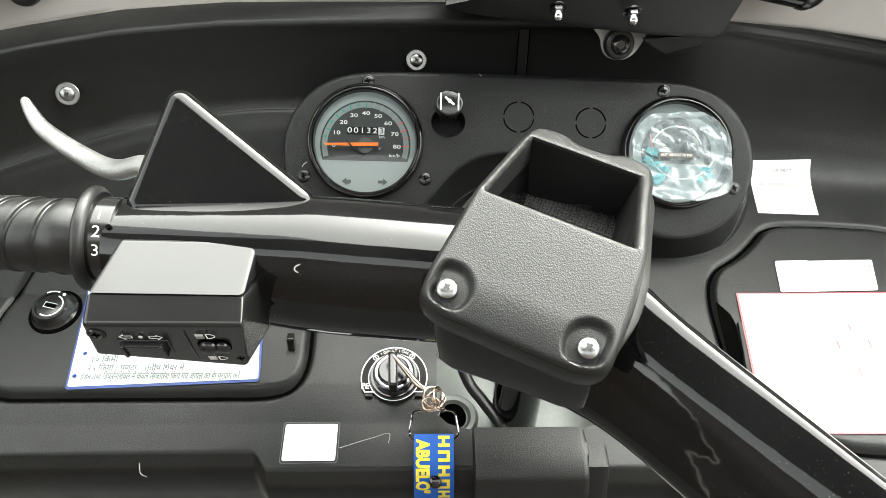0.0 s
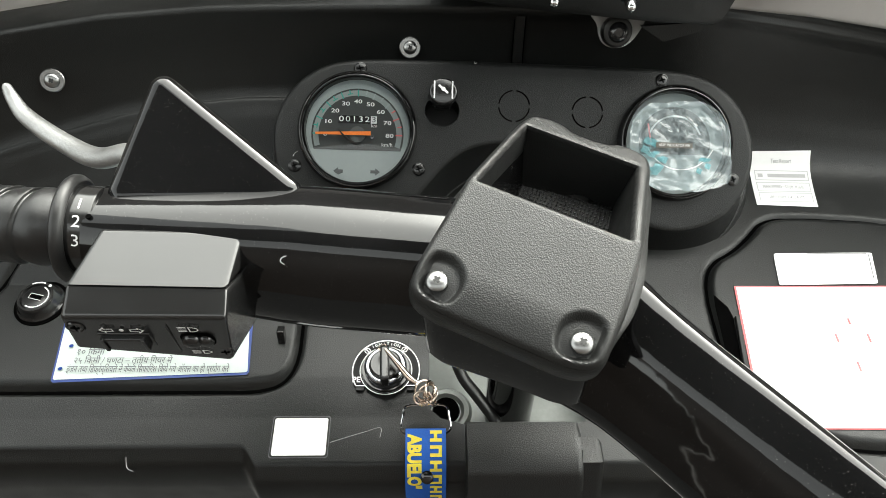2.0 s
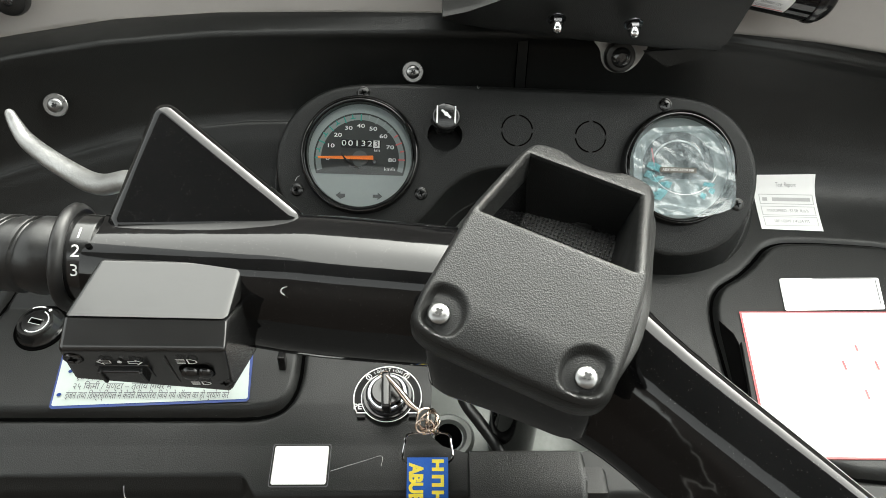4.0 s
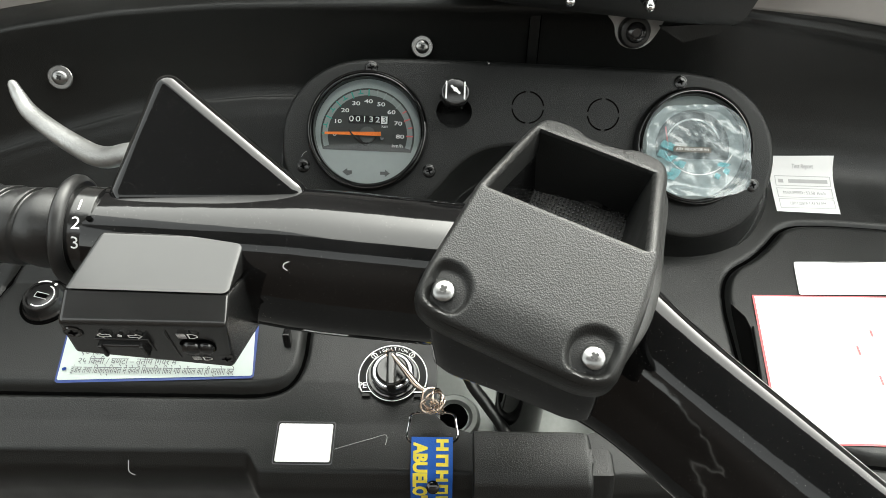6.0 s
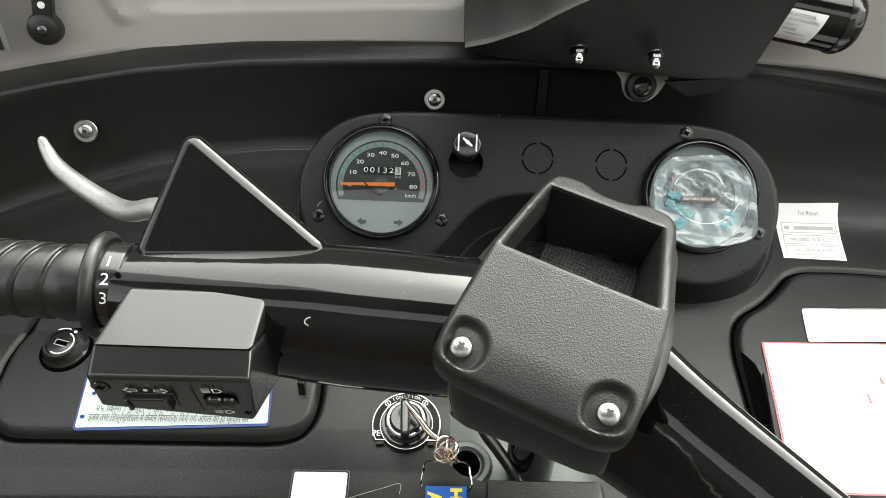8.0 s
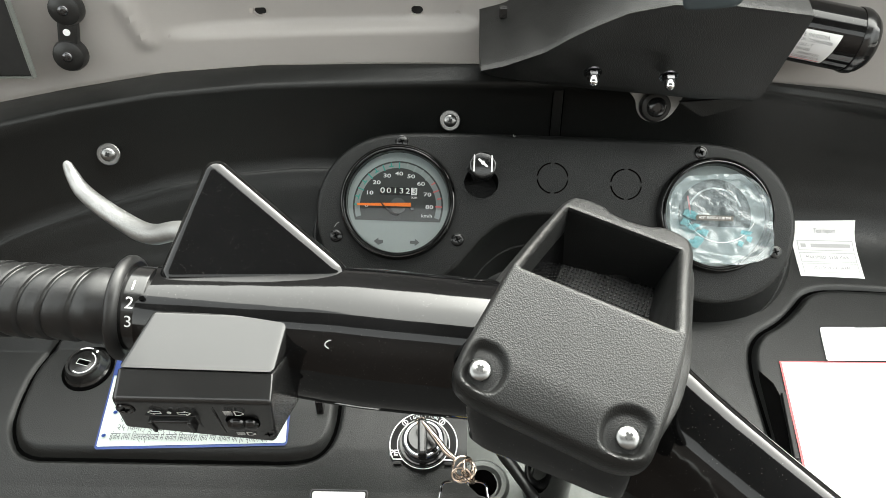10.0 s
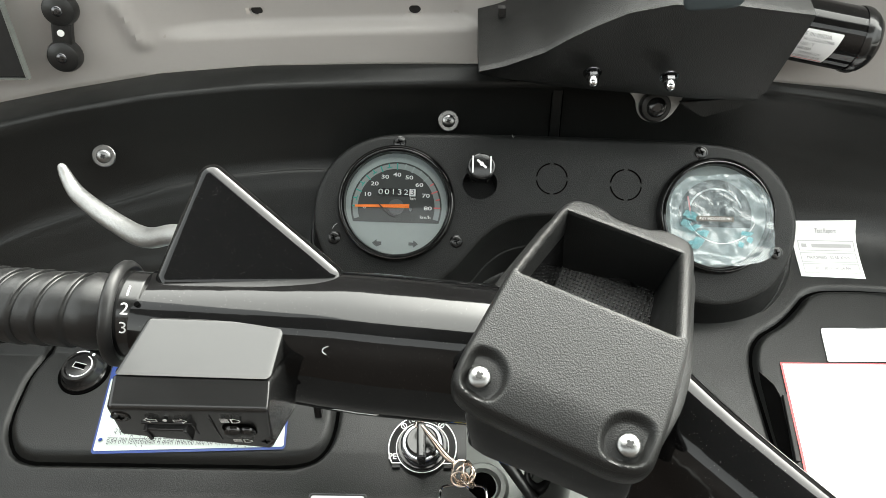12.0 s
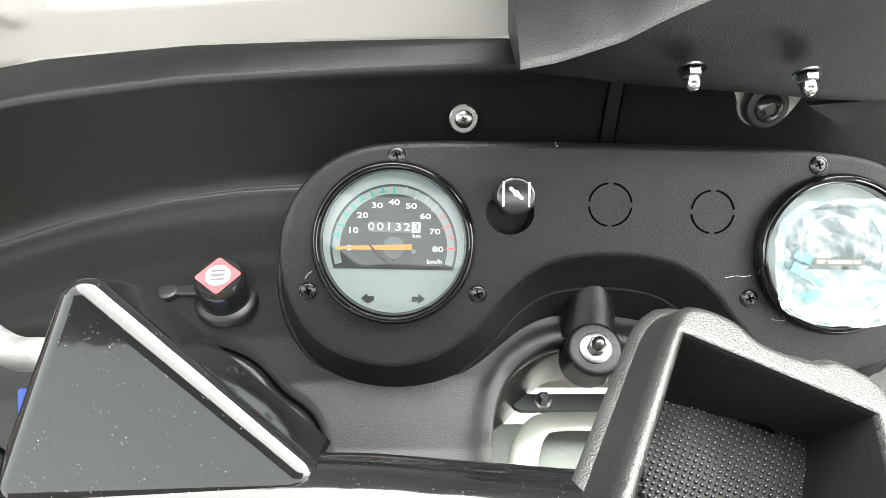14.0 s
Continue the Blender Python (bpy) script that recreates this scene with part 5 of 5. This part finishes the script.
part("blade", sweep([(-0.150, 0.372, 1.054), (-0.1712, 0.383, 1.0503), (-0.1896, 0.390, 1.0430), (-0.2033, 0.397, 1.0407), (-0.2184, 0.407, 1.0413), (-0.2391, 0.420, 1.0455), (-0.2582, 0.433, 1.0520), (-0.2670, 0.441, 1.0600), (-0.2705, 0.4447, 1.0670), (-0.2716, 0.4457, 1.0695)], [0.0068, 0.0070, 0.0073, 0.0073, 0.0069, 0.0065, 0.0058, 0.0047, 0.0034, 0.0012], 16, flat=0.75, ups=(0, -0.6, 0.8)), ALU, lev)

# ---- switch box ----
sw = thing("switch_box", (-0.118, 0.27, 1.005), "black plastic handlebar switch box with white symbols", "switch")
c8 = {"a": Vector((-0.1490, 0.2900, 1.0600)), "b": Vector((-0.0755, 0.2880, 1.0590)), "c": Vector((-0.0780, 0.2563, 1.0475)), "d": Vector((-0.1572, 0.2570, 1.0490)),
      "e": Vector((-0.0776, 0.2438, 1.0390)), "f": Vector((-0.1575, 0.2446, 1.0390)), "g": Vector((-0.0850, 0.2560, 0.9965)), "h": Vector((-0.1640, 0.2560, 1.0065)),
      "i": Vector((-0.0740, 0.2950, 1.0000)), "j": Vector((-0.1480, 0.2950, 1.0080))}


def solid(keys_faces, bevel):
    bm = bmesh.new()
    vs = {}
    for f in keys_faces:
        for k, v in f:
            if k not in vs:
                vs[k] = bm.verts.new(v)
    for f in keys_faces:
        bm.faces.new([vs[k] for k, _ in f])
    bmesh.ops.recalc_face_normals(bm, faces=bm.faces)
    keep = [vs[k] for k in ("c2", "d2", "c3", "d3") if k in vs]
    bmesh.ops.bevel(bm, geom=[e for e in bm.edges if not (e.verts[0] in keep and e.verts[1] in keep)], offset=bevel, segments=4, profile=0.6, affect="EDGES", clamp_overlap=True)
    return bm


def corner(names, extra):
    return [(k, extra.get(k, c8.get(k))) for k in names]


gap = Vector((0, 0.0001, 0.0005))
dn = {"c2": c8["c"] + gap, "d2": c8["d"] + gap, "b2": c8["b"] + Vector((0, 0.004, -0.022)), "a2": c8["a"] + Vector((0, 0.004, -0.022)), "c3": c8["c"] - gap, "d3": c8["d"] - gap, "b3": c8["b"] + Vector((0.001, 0.006, -0.023)), "a3": c8["a"] + Vector((0, 0.006, -0.023))}
upper = [corner(f, dn) for f in (("a", "b", "c2", "d2"), ("a", "d2", "a2"), ("b", "b2", "c2"), ("d2", "c2", "b2", "a2"), ("a", "a2", "b2", "b"))]
part("upper_shell", solid(upper, 0.0032), SWITCH, sw)
lowr = [corner(f, dn) for f in (("d3", "c3", "e", "f"), ("f", "e", "g", "h"), ("h", "g", "i", "j"), ("d3", "f", "h", "j", "a3"), ("c3", "b3", "i", "g", "e"), ("a3", "b3", "c3", "d3"), ("j", "i", "b3", "a3"))]
low_shell = part("lower_shell", solid(lowr, 0.0026), SWITCH, sw)
FX = (c8["e"] - c8["f"]).normalized()
FY = ((c8["f"] + c8["e"]) / 2 - (c8["h"] + c8["g"]) / 2).normalized()
SM = axes(FX.cross(FY), FX)
SM.translation = (c8["e"] + c8["f"] + c8["g"] + c8["h"]) / 4
if SM.col[2].y > 0:
    SM = SM @ Matrix.Rotation(math.pi, 4, "Y")
part("rocker_frame", put(block(-0.0245, 0.0020, -0.0080, 0.0052, -0.002, 0.0010, 0.0008), SM), SWITCH, sw)
part("turn_rocker", put(merge(block(-0.0215, -0.0010, -0.0066, 0.0034, 0, 0.0036, 0.0012), block(-0.0225, -0.0205, -0.0068, 0.0042, 0, 0.0048, 0.0008), block(-0.0022, -0.0002, -0.0068, 0.0042, 0, 0.0048, 0.0008)), SM), SWITCH, sw)
part("panel_joint", put(bars([(0.0122, 0.0128, -0.0135, 0.0135)], 0.0007), SM), DARK, sw)
part("beam_well", put(prism(rounded(-0.0085, 0.0085, -0.0062, 0.0062, 0.0045), 0.0, 0.0008), SM @ Matrix.Translation((0.0245, -0.0010, 0))), SHADEBLACK, sw)
part("beam_knob", put(merge(put(lathe([(0.0060, 0.0006), (0.0060, 0.0020), (0.0052, 0.0034), (0.0030, 0.0044), (0, 0.0047)], 32), Matrix.Translation((-0.0028, 0, 0)) @ Matrix.Diagonal((0.85, 0.9, 1, 1))), put(lathe([(0.0050, 0.0006), (0.0050, 0.0018), (0.0042, 0.0030), (0.0024, 0.0038), (0, 0.0040)], 32), Matrix.Translation((0.0042, -0.0004, 0)) @ Matrix.Diagonal((0.8, 0.95, 1, 1)))), SM @ Matrix.Translation((0.0245, -0.0012, 0))), SWITCH, sw)


def arrow_ring(s):
    o = [(0, 0.0), (0.0032, 0.0030), (0.0032, 0.0014), (0.0072, 0.0014), (0.0072, -0.0014), (0.0032, -0.0014), (0.0032, -0.0030)]
    i = [(0.0010, 0.0), (0.0026, 0.0015), (0.0026, 0.0008), (0.0066, 0.0008), (0.0066, -0.0008), (0.0026, -0.0008), (0.0026, -0.0015)]
    bm = bmesh.new()
    A = [bm.verts.new((s * x, y, 0.0012)) for x, y in o]
    B = [bm.verts.new((s * x, y, 0.0012)) for x, y in i]
    for k in range(7):
        bm.faces.new((A[k], A[(k + 1) % 7], B[(k + 1) % 7], B[k]))
    return bm


part("turn_symbol", put(merge(put(arrow_ring(1), Matrix.Translation((-0.0215, 0.0096, 0))), put(arrow_ring(-1), Matrix.Translation((0.0010, 0.0092, 0))), put(lathe([(0.0011, 0), (0.0011, 0.0004)], 12), Matrix.Translation((-0.0103, 0.0094, 0.0009)))), SM), PRINT, low_shell)


def beam(dip):
    bm = bars([(-0.0068, -0.0025, 0.0021 - 0.0013 * k - dip * 0.0, 0.0027 - 0.0013 * k) for k in range(4)], 0.0012)
    pts = [(-0.0015, -0.0022), (-0.0015, 0.0027), (0.0008, 0.0027), (0.0030, 0.0014), (0.0034, 0.0002), (0.0030, -0.0010), (0.0008, -0.0022)]
    ins = [(-0.0008, -0.0015), (-0.0008, 0.0020), (0.0007, 0.0020), (0.0024, 0.0010), (0.0027, 0.0002), (0.0024, -0.0006), (0.0007, -0.0015)]
    A = [bm.verts.new((x, y, 0.0012)) for x, y in pts]
    B = [bm.verts.new((x, y, 0.0012)) for x, y in ins]
    for k in range(7):
        bm.faces.new((A[k], A[(k + 1) % 7], B[(k + 1) % 7], B[k]))
    return bm


part("main_beam_symbol", put(beam(0), SM @ Matrix.Translation((0.0245, 0.0102, 0))), PRINT, low_shell)
part("dip_beam_symbol", put(beam(1), SM @ Matrix.Translation((0.0250, -0.0140, 0)) @ Matrix.Diagonal((1, 0.8, 1, 1))), PRINT, low_shell)
for x, y in ((-0.0325, 0.0105), (0.0348, -0.0150)):
    at = SM.copy()
    at.translation = SM @ Vector((x, y, 0.0002))
    ss = thing("switch_screw", at.translation, "black cross-head screw in the switch box", "screw", "switch screws", turn=at)
    part("well", lathe([(0.0048, 0.0), (0.0044, 0.0006), (0.0040, 0.0006), (0.0036, 0.0001)], 28, cap=False), BEZEL, ss, here=True)
    part("head", lathe([(0.0037, 0.0), (0.0034, 0.0004), (0, 0.0006)], 24), SWITCH, ss, here=True)
    part("slot", merge(block(-0.0022, 0.0022, -0.0004, 0.0004, 0.0003, 0.0009), block(-0.0004, 0.0004, -0.0022, 0.0022, 0.0003, 0.00085)), SHADEBLACK, ss, here=True)

# ---- wiper motor cover, nuts, motor ----
wc = thing("wiper_cover", (0.15, 0.55, 1.09), "textured black plastic wiper motor cover", "cover")


def wiper_cover():
    bm = bmesh.new()
    xs = np.linspace(0.0275, 0.257, 60)
    rows = []
    for x in xs:
        top = float(np.interp(x, [0.0275, 0.045, 0.0736, 0.09, 0.106, 0.13, 0.16, 0.20, 0.262], [1.1165, 1.1200, 1.1300, 1.1395, 1.1475, 1.1575, 1.1630, 1.1625, 1.1550]))
        low = float(np.interp(x, [0.0275, 0.04, 0.08, 0.2, 0.262], [1.1135, 1.109, 1.102, 1.091, 1.089]))
        lift = float(np.interp(x, [0.0275, 0.05, 0.09, 0.12, 0.262], [0.018, 0.019, 0.024, 0.034, 0.034]))
        y0 = 0.4985
        top, low = top + 0.0025, low - 0.0045
        lean = 0.0210
        right = 0.0 if x < 0.240 else (x - 0.240) / 0.017
        col = [(0.575, low - 0.004), (0.550, low - 0.002), (y0 + lean + 0.012, low), (y0 + lean + 0.003, low + 0.0012), (y0 + lean + 0.0005, low + 0.004)]
        for f in np.linspace(0.15, 0.93, 5):
            col.append((y0 + lean * (1 - f), low + (top - low) * f))
        col += [(y0 + 0.0002, top - 0.0010), (y0 + 0.0018, top + 0.0006), (y0 + 0.005, top + 0.002)]
        for f in np.linspace(0.15, 1, 5):
            col.append((y0 + 0.005 + 0.087 * f, top + 0.002 + lift * f ** 0.9))
        rows.append([bm.verts.new((x - right * 0.026 * max(0, 9 - k) / 9, y, z)) for k, (y, z) in enumerate(col)])
    for a, c in zip(rows, rows[1:]):
        for k in range(len(a) - 1):
            bm.faces.new((a[k], a[k + 1], c[k + 1], c[k]))
    bm.faces.new(rows[0])
    bm.faces.new(rows[-1])
    return bm


part("shell", wiper_cover(), COVER, wc)
part("gusset", put(prism([(0.185, 1.084), (0.238, 1.088), (0.232, 1.080), (0.205, 1.072)], 0, 0.004), Matrix(((1, 0, 0, 0), (0, 0, 1, 0.524), (0, 1, 0, 0), (0, 0, 0, 1)))), DASH, wc)
part("clip", put(block(0.043, 0.049, 0.562, 0.570, 1.1385, 1.1470, 0.001), Matrix.Identity(4)), SWITCH, wc)
for x, z in ((0.109, 1.1115), (0.1655, 1.1085)):
    nut = thing("dome_nut", (x + 0.0015, 0.5055, z + 0.0035), "bright domed nut with a washer on the black cover", "nut", "dome nuts", turn=axes((0, -0.80, -0.60)) @ Matrix.Scale(0.85, 4))
    part("washer", lathe([(0.0080, 0), (0.0080, 0.0012), (0.004, 0.0012)], 32), DARKCHROME, nut, here=True)
    part("hexagon", lathe([(0.0058, 0.0014), (0.0062, 0.002), (0.0062, 0.0058), (0.0055, 0.0066)], 6), DARKCHROME, nut, here=True)
    part("dome", lathe([(0.0046, 0.006), (0.0046, 0.0095), (0.0040, 0.0120), (0.0025, 0.0138), (0, 0.0145)], 24), CHROME, nut, here=True)

br = thing("steel_bracket", Vector((0.174, 0.549, 1.0735)), "bright steel eyelet bracket with a black rubber bolt", "bracket", turn=axes((0, -0.95, 0.3)))
part("plate", prism(chaikin([(-0.020, 0.014), (-0.024, 0.010), (-0.017, 0.004), (-0.016, -0.006), (-0.010, -0.014), (0.004, -0.016), (0.015, -0.008), (0.026, 0.016), (0.0, 0.020)], 2), 0, 0.0016, 0.0004), ALU, br, here=True)
part("rubber_washer", put(lathe([(0.0125, 0.0016), (0.0128, 0.0060), (0.0115, 0.0095), (0.0085, 0.0105)], 32), Matrix.Translation((-0.0020, -0.0020, 0))), RUBBER, br, here=True)
part("bolt_head", put(lathe([(0.0082, 0.010), (0.0080, 0.0118), (0.0062, 0.0142), (0.0036, 0.0150), (0.0032, 0.0130), (0, 0.0130)], 24), Matrix.Translation((-0.0020, -0.0025, 0))), SWITCH, br, here=True)

tongue = thing("smoked_flap", (0.155, 0.415, 1.184), "smoked grey plastic flap hanging over the wiper cover", "flap")
part("flap", sweep([(0.1556, 0.4134, 1.1838), (0.1554, 0.4134, 1.1875), (0.1550, 0.4140, 1.200), (0.1545, 0.4170, 1.22), (0.1540, 0.424, 1.26), (0.153, 0.45, 1.36), (0.152, 0.48, 1.46)], [0.0140, 0.0170, 0.0185, 0.0190, 0.0192, 0.0195, 0.020], 28, flat=0.16, ups=(0, -0.8, 0.5)), SMOKE, tongue)
part("hanger", block(0.149, 0.157, 0.470, 0.490, 1.450, 1.470, 0.002), DARK, tongue)

wm = thing("wiper_motor", (0.30, 0.565, 1.10), "gloss black wiper motor with a printed label", "motor")
WA, WB = Vector((0.235, 0.570, 1.137)), Vector((0.338, 0.556, 1.120))
wd = (WB - WA).normalized()
WM = axes(wd, (0, -1, 0))
WM.translation = WA
body = lathe([(0.0240, 0), (0.0245, 0.004), (0.0245, 0.088), (0.0235, 0.096), (0.0200, 0.1005), (0.0130, 0.103), (0, 0.1035)], 48)
part("can", put(body, WM), GLOSS, wm)
part("end_cap", put(lathe([(0.0250, 0.086), (0.0255, 0.088), (0.0255, 0.091), (0.0250, 0.093)], 48, cap=False), WM), SWITCH, wm)


def on_motor(bm, h=0.0003):
    """Bends marks, x along the motor and y round it, onto its can."""
    for v in bm.verts:
        a = radians(47) - v.co.y / 0.0245
        v.co = WM @ Vector(((0.0245 + h + v.co.z) * math.cos(a), (0.0245 + h + v.co.z) * math.sin(a), v.co.x))
    return bm


lab = part("label", on_motor(put(quad_patch([(0.028, 0), (0.066, 0), (0.071, 0.0265), (0.031, 0.0265)], 10), Matrix.Identity(4))), WHITE, wm, "white maker's label with black print")
for k, (s, size) in enumerate((("MADE IN INDIA", 0.0042), ("VENDOR CODE:107088", 0.0032), ("AA 20 1263 - T", 0.0032), ("WM09 000 000", 0.0032), ("MODEL   WM45F-12V", 0.0032), ("BATCH CODE:07.10.19", 0.0032))):
    part("label_line", on_motor(put(letters(s, size, "LEFT", 1.0), Matrix.Translation((0.0335 - 0.0006 * k, 0.0226 - 0.0037 * k, 0))), 0.0006), INK, lab)
part("label_stripe", on_motor(bars([(0.0295, 0.0645, 0.0012, 0.0020)]), 0.0006), PINK, lab)

# ---- rubber hinge piece and dark wing at the left ----
hg = thing("rubber_hinge", (-0.303, 0.549, 1.1150), "black rubber hinge cover with two screws", "hinge", turn=axes((0.15, -1, 0.05)))
part("body", merge(lathe([(0.0128, 0), (0.0128, 0.006), (0.0115, 0.010), (0.008, 0.012), (0, 0.012)], 32), put(lathe([(0.0128, 0), (0.0128, 0.006), (0.0115, 0.010), (0.008, 0.012), (0, 0.012)], 32), Matrix.Translation((0.0065, 0.0355, 0))), prism([(-0.0065, 0.006), (0.0080, 0.006), (0.0130, 0.030), (-0.0015, 0.030)], 0, 0.008, 0.002)), RUBBER, hg, here=True)
part("rivet", put(lathe([(0.0026, 0), (0.0026, 0.0012), (0, 0.0014)], 16), Matrix.Translation((0.0035, 0.0185, 0.0080))), PRINT, hg, here=True)
for dx, dz in ((0.0, 0.0), (0.0065, 0.0355)):
    cross_screw("hinge_screw", hg.matrix_world @ Vector((dx, dz, 0.0118)), (0.15, -1, 0.05), 0.0040, DARKCHROME, "dark cross-head screw in the rubber hinge", 0.0, "hinge screws")
wing = thing("side_flap", (-0.40, 0.545, 1.11), "flat black side flap with a thin rim", "flap")
part("panel", block(-0.50, -0.330, 0.5290, 0.5325, 1.103, 1.30, 0.001), DARK, wing)
part("rim", merge(block(-0.3300, -0.3285, 0.5285, 0.5335, 1.1010, 1.30), block(-0.50, -0.3300, 0.5285, 0.5335, 1.1012, 1.1027)), GALV, wing)

# ---- inside the opening ----
NUT_AT = on_dash(0.0890, 0.5010, 0.0065) + Vector((-0.0025, -0.0110, 0.0105))
nutc = thing("column_nut", NUT_AT, "bright flanged dome nut on a black tab", "nut", turn=axes((0, -0.42, 0.91)))
part("tab", lathe([(0.0190, -0.030), (0.0180, -0.002), (0.0170, 0.0), (0.0150, 0.0012), (0.008, 0.0008)], 40), DASH, nutc, here=True)
part("fairing", sweep([NUT_AT + Vector((0.000, 0.024, -0.012)), NUT_AT + Vector((0.001, 0.039, 0.008)), NUT_AT + Vector((0.002, 0.053, 0.028)), NUT_AT + Vector((0.002, 0.062, 0.042))], [0.0195, 0.0165, 0.0105, 0.003], 24), DASH, nutc, "black tapered fairing above the tab")
part("flange", lathe([(0.0102, 0.001), (0.0102, 0.0024), (0.0090, 0.0030), (0.005, 0.0034)], 40), STEEL, nutc, here=True)
part("hexagon", lathe([(0.0056, 0.0028), (0.0061, 0.0036), (0.0061, 0.0088), (0.0052, 0.0096)], 6), STEEL, nutc, here=True)
part("dome", lathe([(0.0044, 0.009), (0.0044, 0.0125), (0.0036, 0.0155), (0.0018, 0.0172), (0, 0.0175)], 24), STEEL, nutc, here=True)

brk = thing("column_bracket", (0.09, 0.53, 0.80), "pale galvanised steering column bracket with a bolt", "bracket")
part("cross_plate", prism(rounded(0.0405, 0.150, 0.5040, 0.5190, 0.0072), 0.8365, 0.8405, 0.0008), GALV, brk)
part("arm", sweep([(0.135, 0.4950, 0.838), (0.074, 0.4955, 0.838), (0.057, 0.4900, 0.837), (0.0475, 0.472, 0.834), (0.0430, 0.446, 0.828)], [0.0085, 0.0085, 0.0095, 0.0105, 0.0105], 16, flat=0.22), PALESTEEL, brk)
part("bolt", put(lathe([(0.0070, 0), (0.0070, 0.0015), (0.0050, 0.002), (0.0050, 0.009), (0.0040, 0.0105), (0.0035, 0.0120)], 6), Matrix.Translation((0.064, 0.512, 0.8405)) @ axes((0, -0.3, 1))), STEEL, brk)
ipl = thing("inner_plate", (0.05, 0.40, 0.78), "pale grey sheet steel plate below the dashboard", "plate")
part("plate", put(block(-0.02, 0.19, -0.09, 0.10, 0, 0.003, 0.001), Matrix.Translation((0, 0.41, 0.795)) @ Matrix.Rotation(radians(12), 4, "X")), GALV, ipl)
part("rubber_grommet", put(lathe([(0.012, 0), (0.011, 0.004), (0.005, 0.005)], 32), Matrix.Translation((0.0345, 0.385, 0.7935)) @ axes((0, -0.2, 1))), SHADEBLACK, ipl)
part("pressed_ring", put(lathe([(0.013, 0), (0.016, 0.0035), (0.020, 0.004), (0.023, 0)], 40, cap=False), Matrix.Translation((0.0345, 0.385, 0.7925)) @ axes((0, -0.2, 1))), GALV, ipl)
for k, pts in enumerate(([(0.034, 0.425, 0.850), (0.047, 0.395, 0.830), (0.060, 0.375, 0.825), (0.074, 0.352, 0.820), (0.082, 0.335, 0.80), (0.086, 0.32, 0.76)],)):
    cb = thing("control_cable", Vector(pts[-1]), "black sheathed control cable by the steering column", "cable")
    part("sheath", sweep(pts, 0.0050, 12), RUBBER, cb)

low = thing("column_box", (0.085, 0.28, 0.75), "textured black plastic box below the steering column", "box")
part("shell", put(prism(chaikin([(0.3255, 0.8790), (0.2800, 0.8710), (0.2690, 0.8560), (0.2650, 0.70), (0.3150, 0.70)], 2), 0.0465, 0.1265, 0.0050), Matrix(((0, 0, 1, 0), (1, 0, 0, 0), (0, 1, 0, 0), (0, 0, 0, 1)))), COVER, low)
part("side_cheek", put(prism(chaikin([(0.3120, 0.8680), (0.2740, 0.8620), (0.2640, 0.70), (0.3120, 0.70)], 1), 0.1255, 0.1430, 0.006), Matrix(((0, 0, 1, 0), (1, 0, 0, 0), (0, 1, 0, 0), (0, 0, 0, 1)))), COVER, low)

# brake fitting on the right arm
fit_ = thing("lever_clamp", RC + 0.155 * RIGHT_DIR + Vector((0, 0, -0.03)), "bright metal clamp on the handlebar arm", "clamp")
part("clamp", put(block(-0.008, 0.008, -0.006, 0.006, -0.004, 0.006, 0.0015), Matrix.Translation(Vector((0.1880, 0.197, 0.9700))) @ Matrix.Rotation(radians(-25), 4, "Z")), CHROME, fit_)
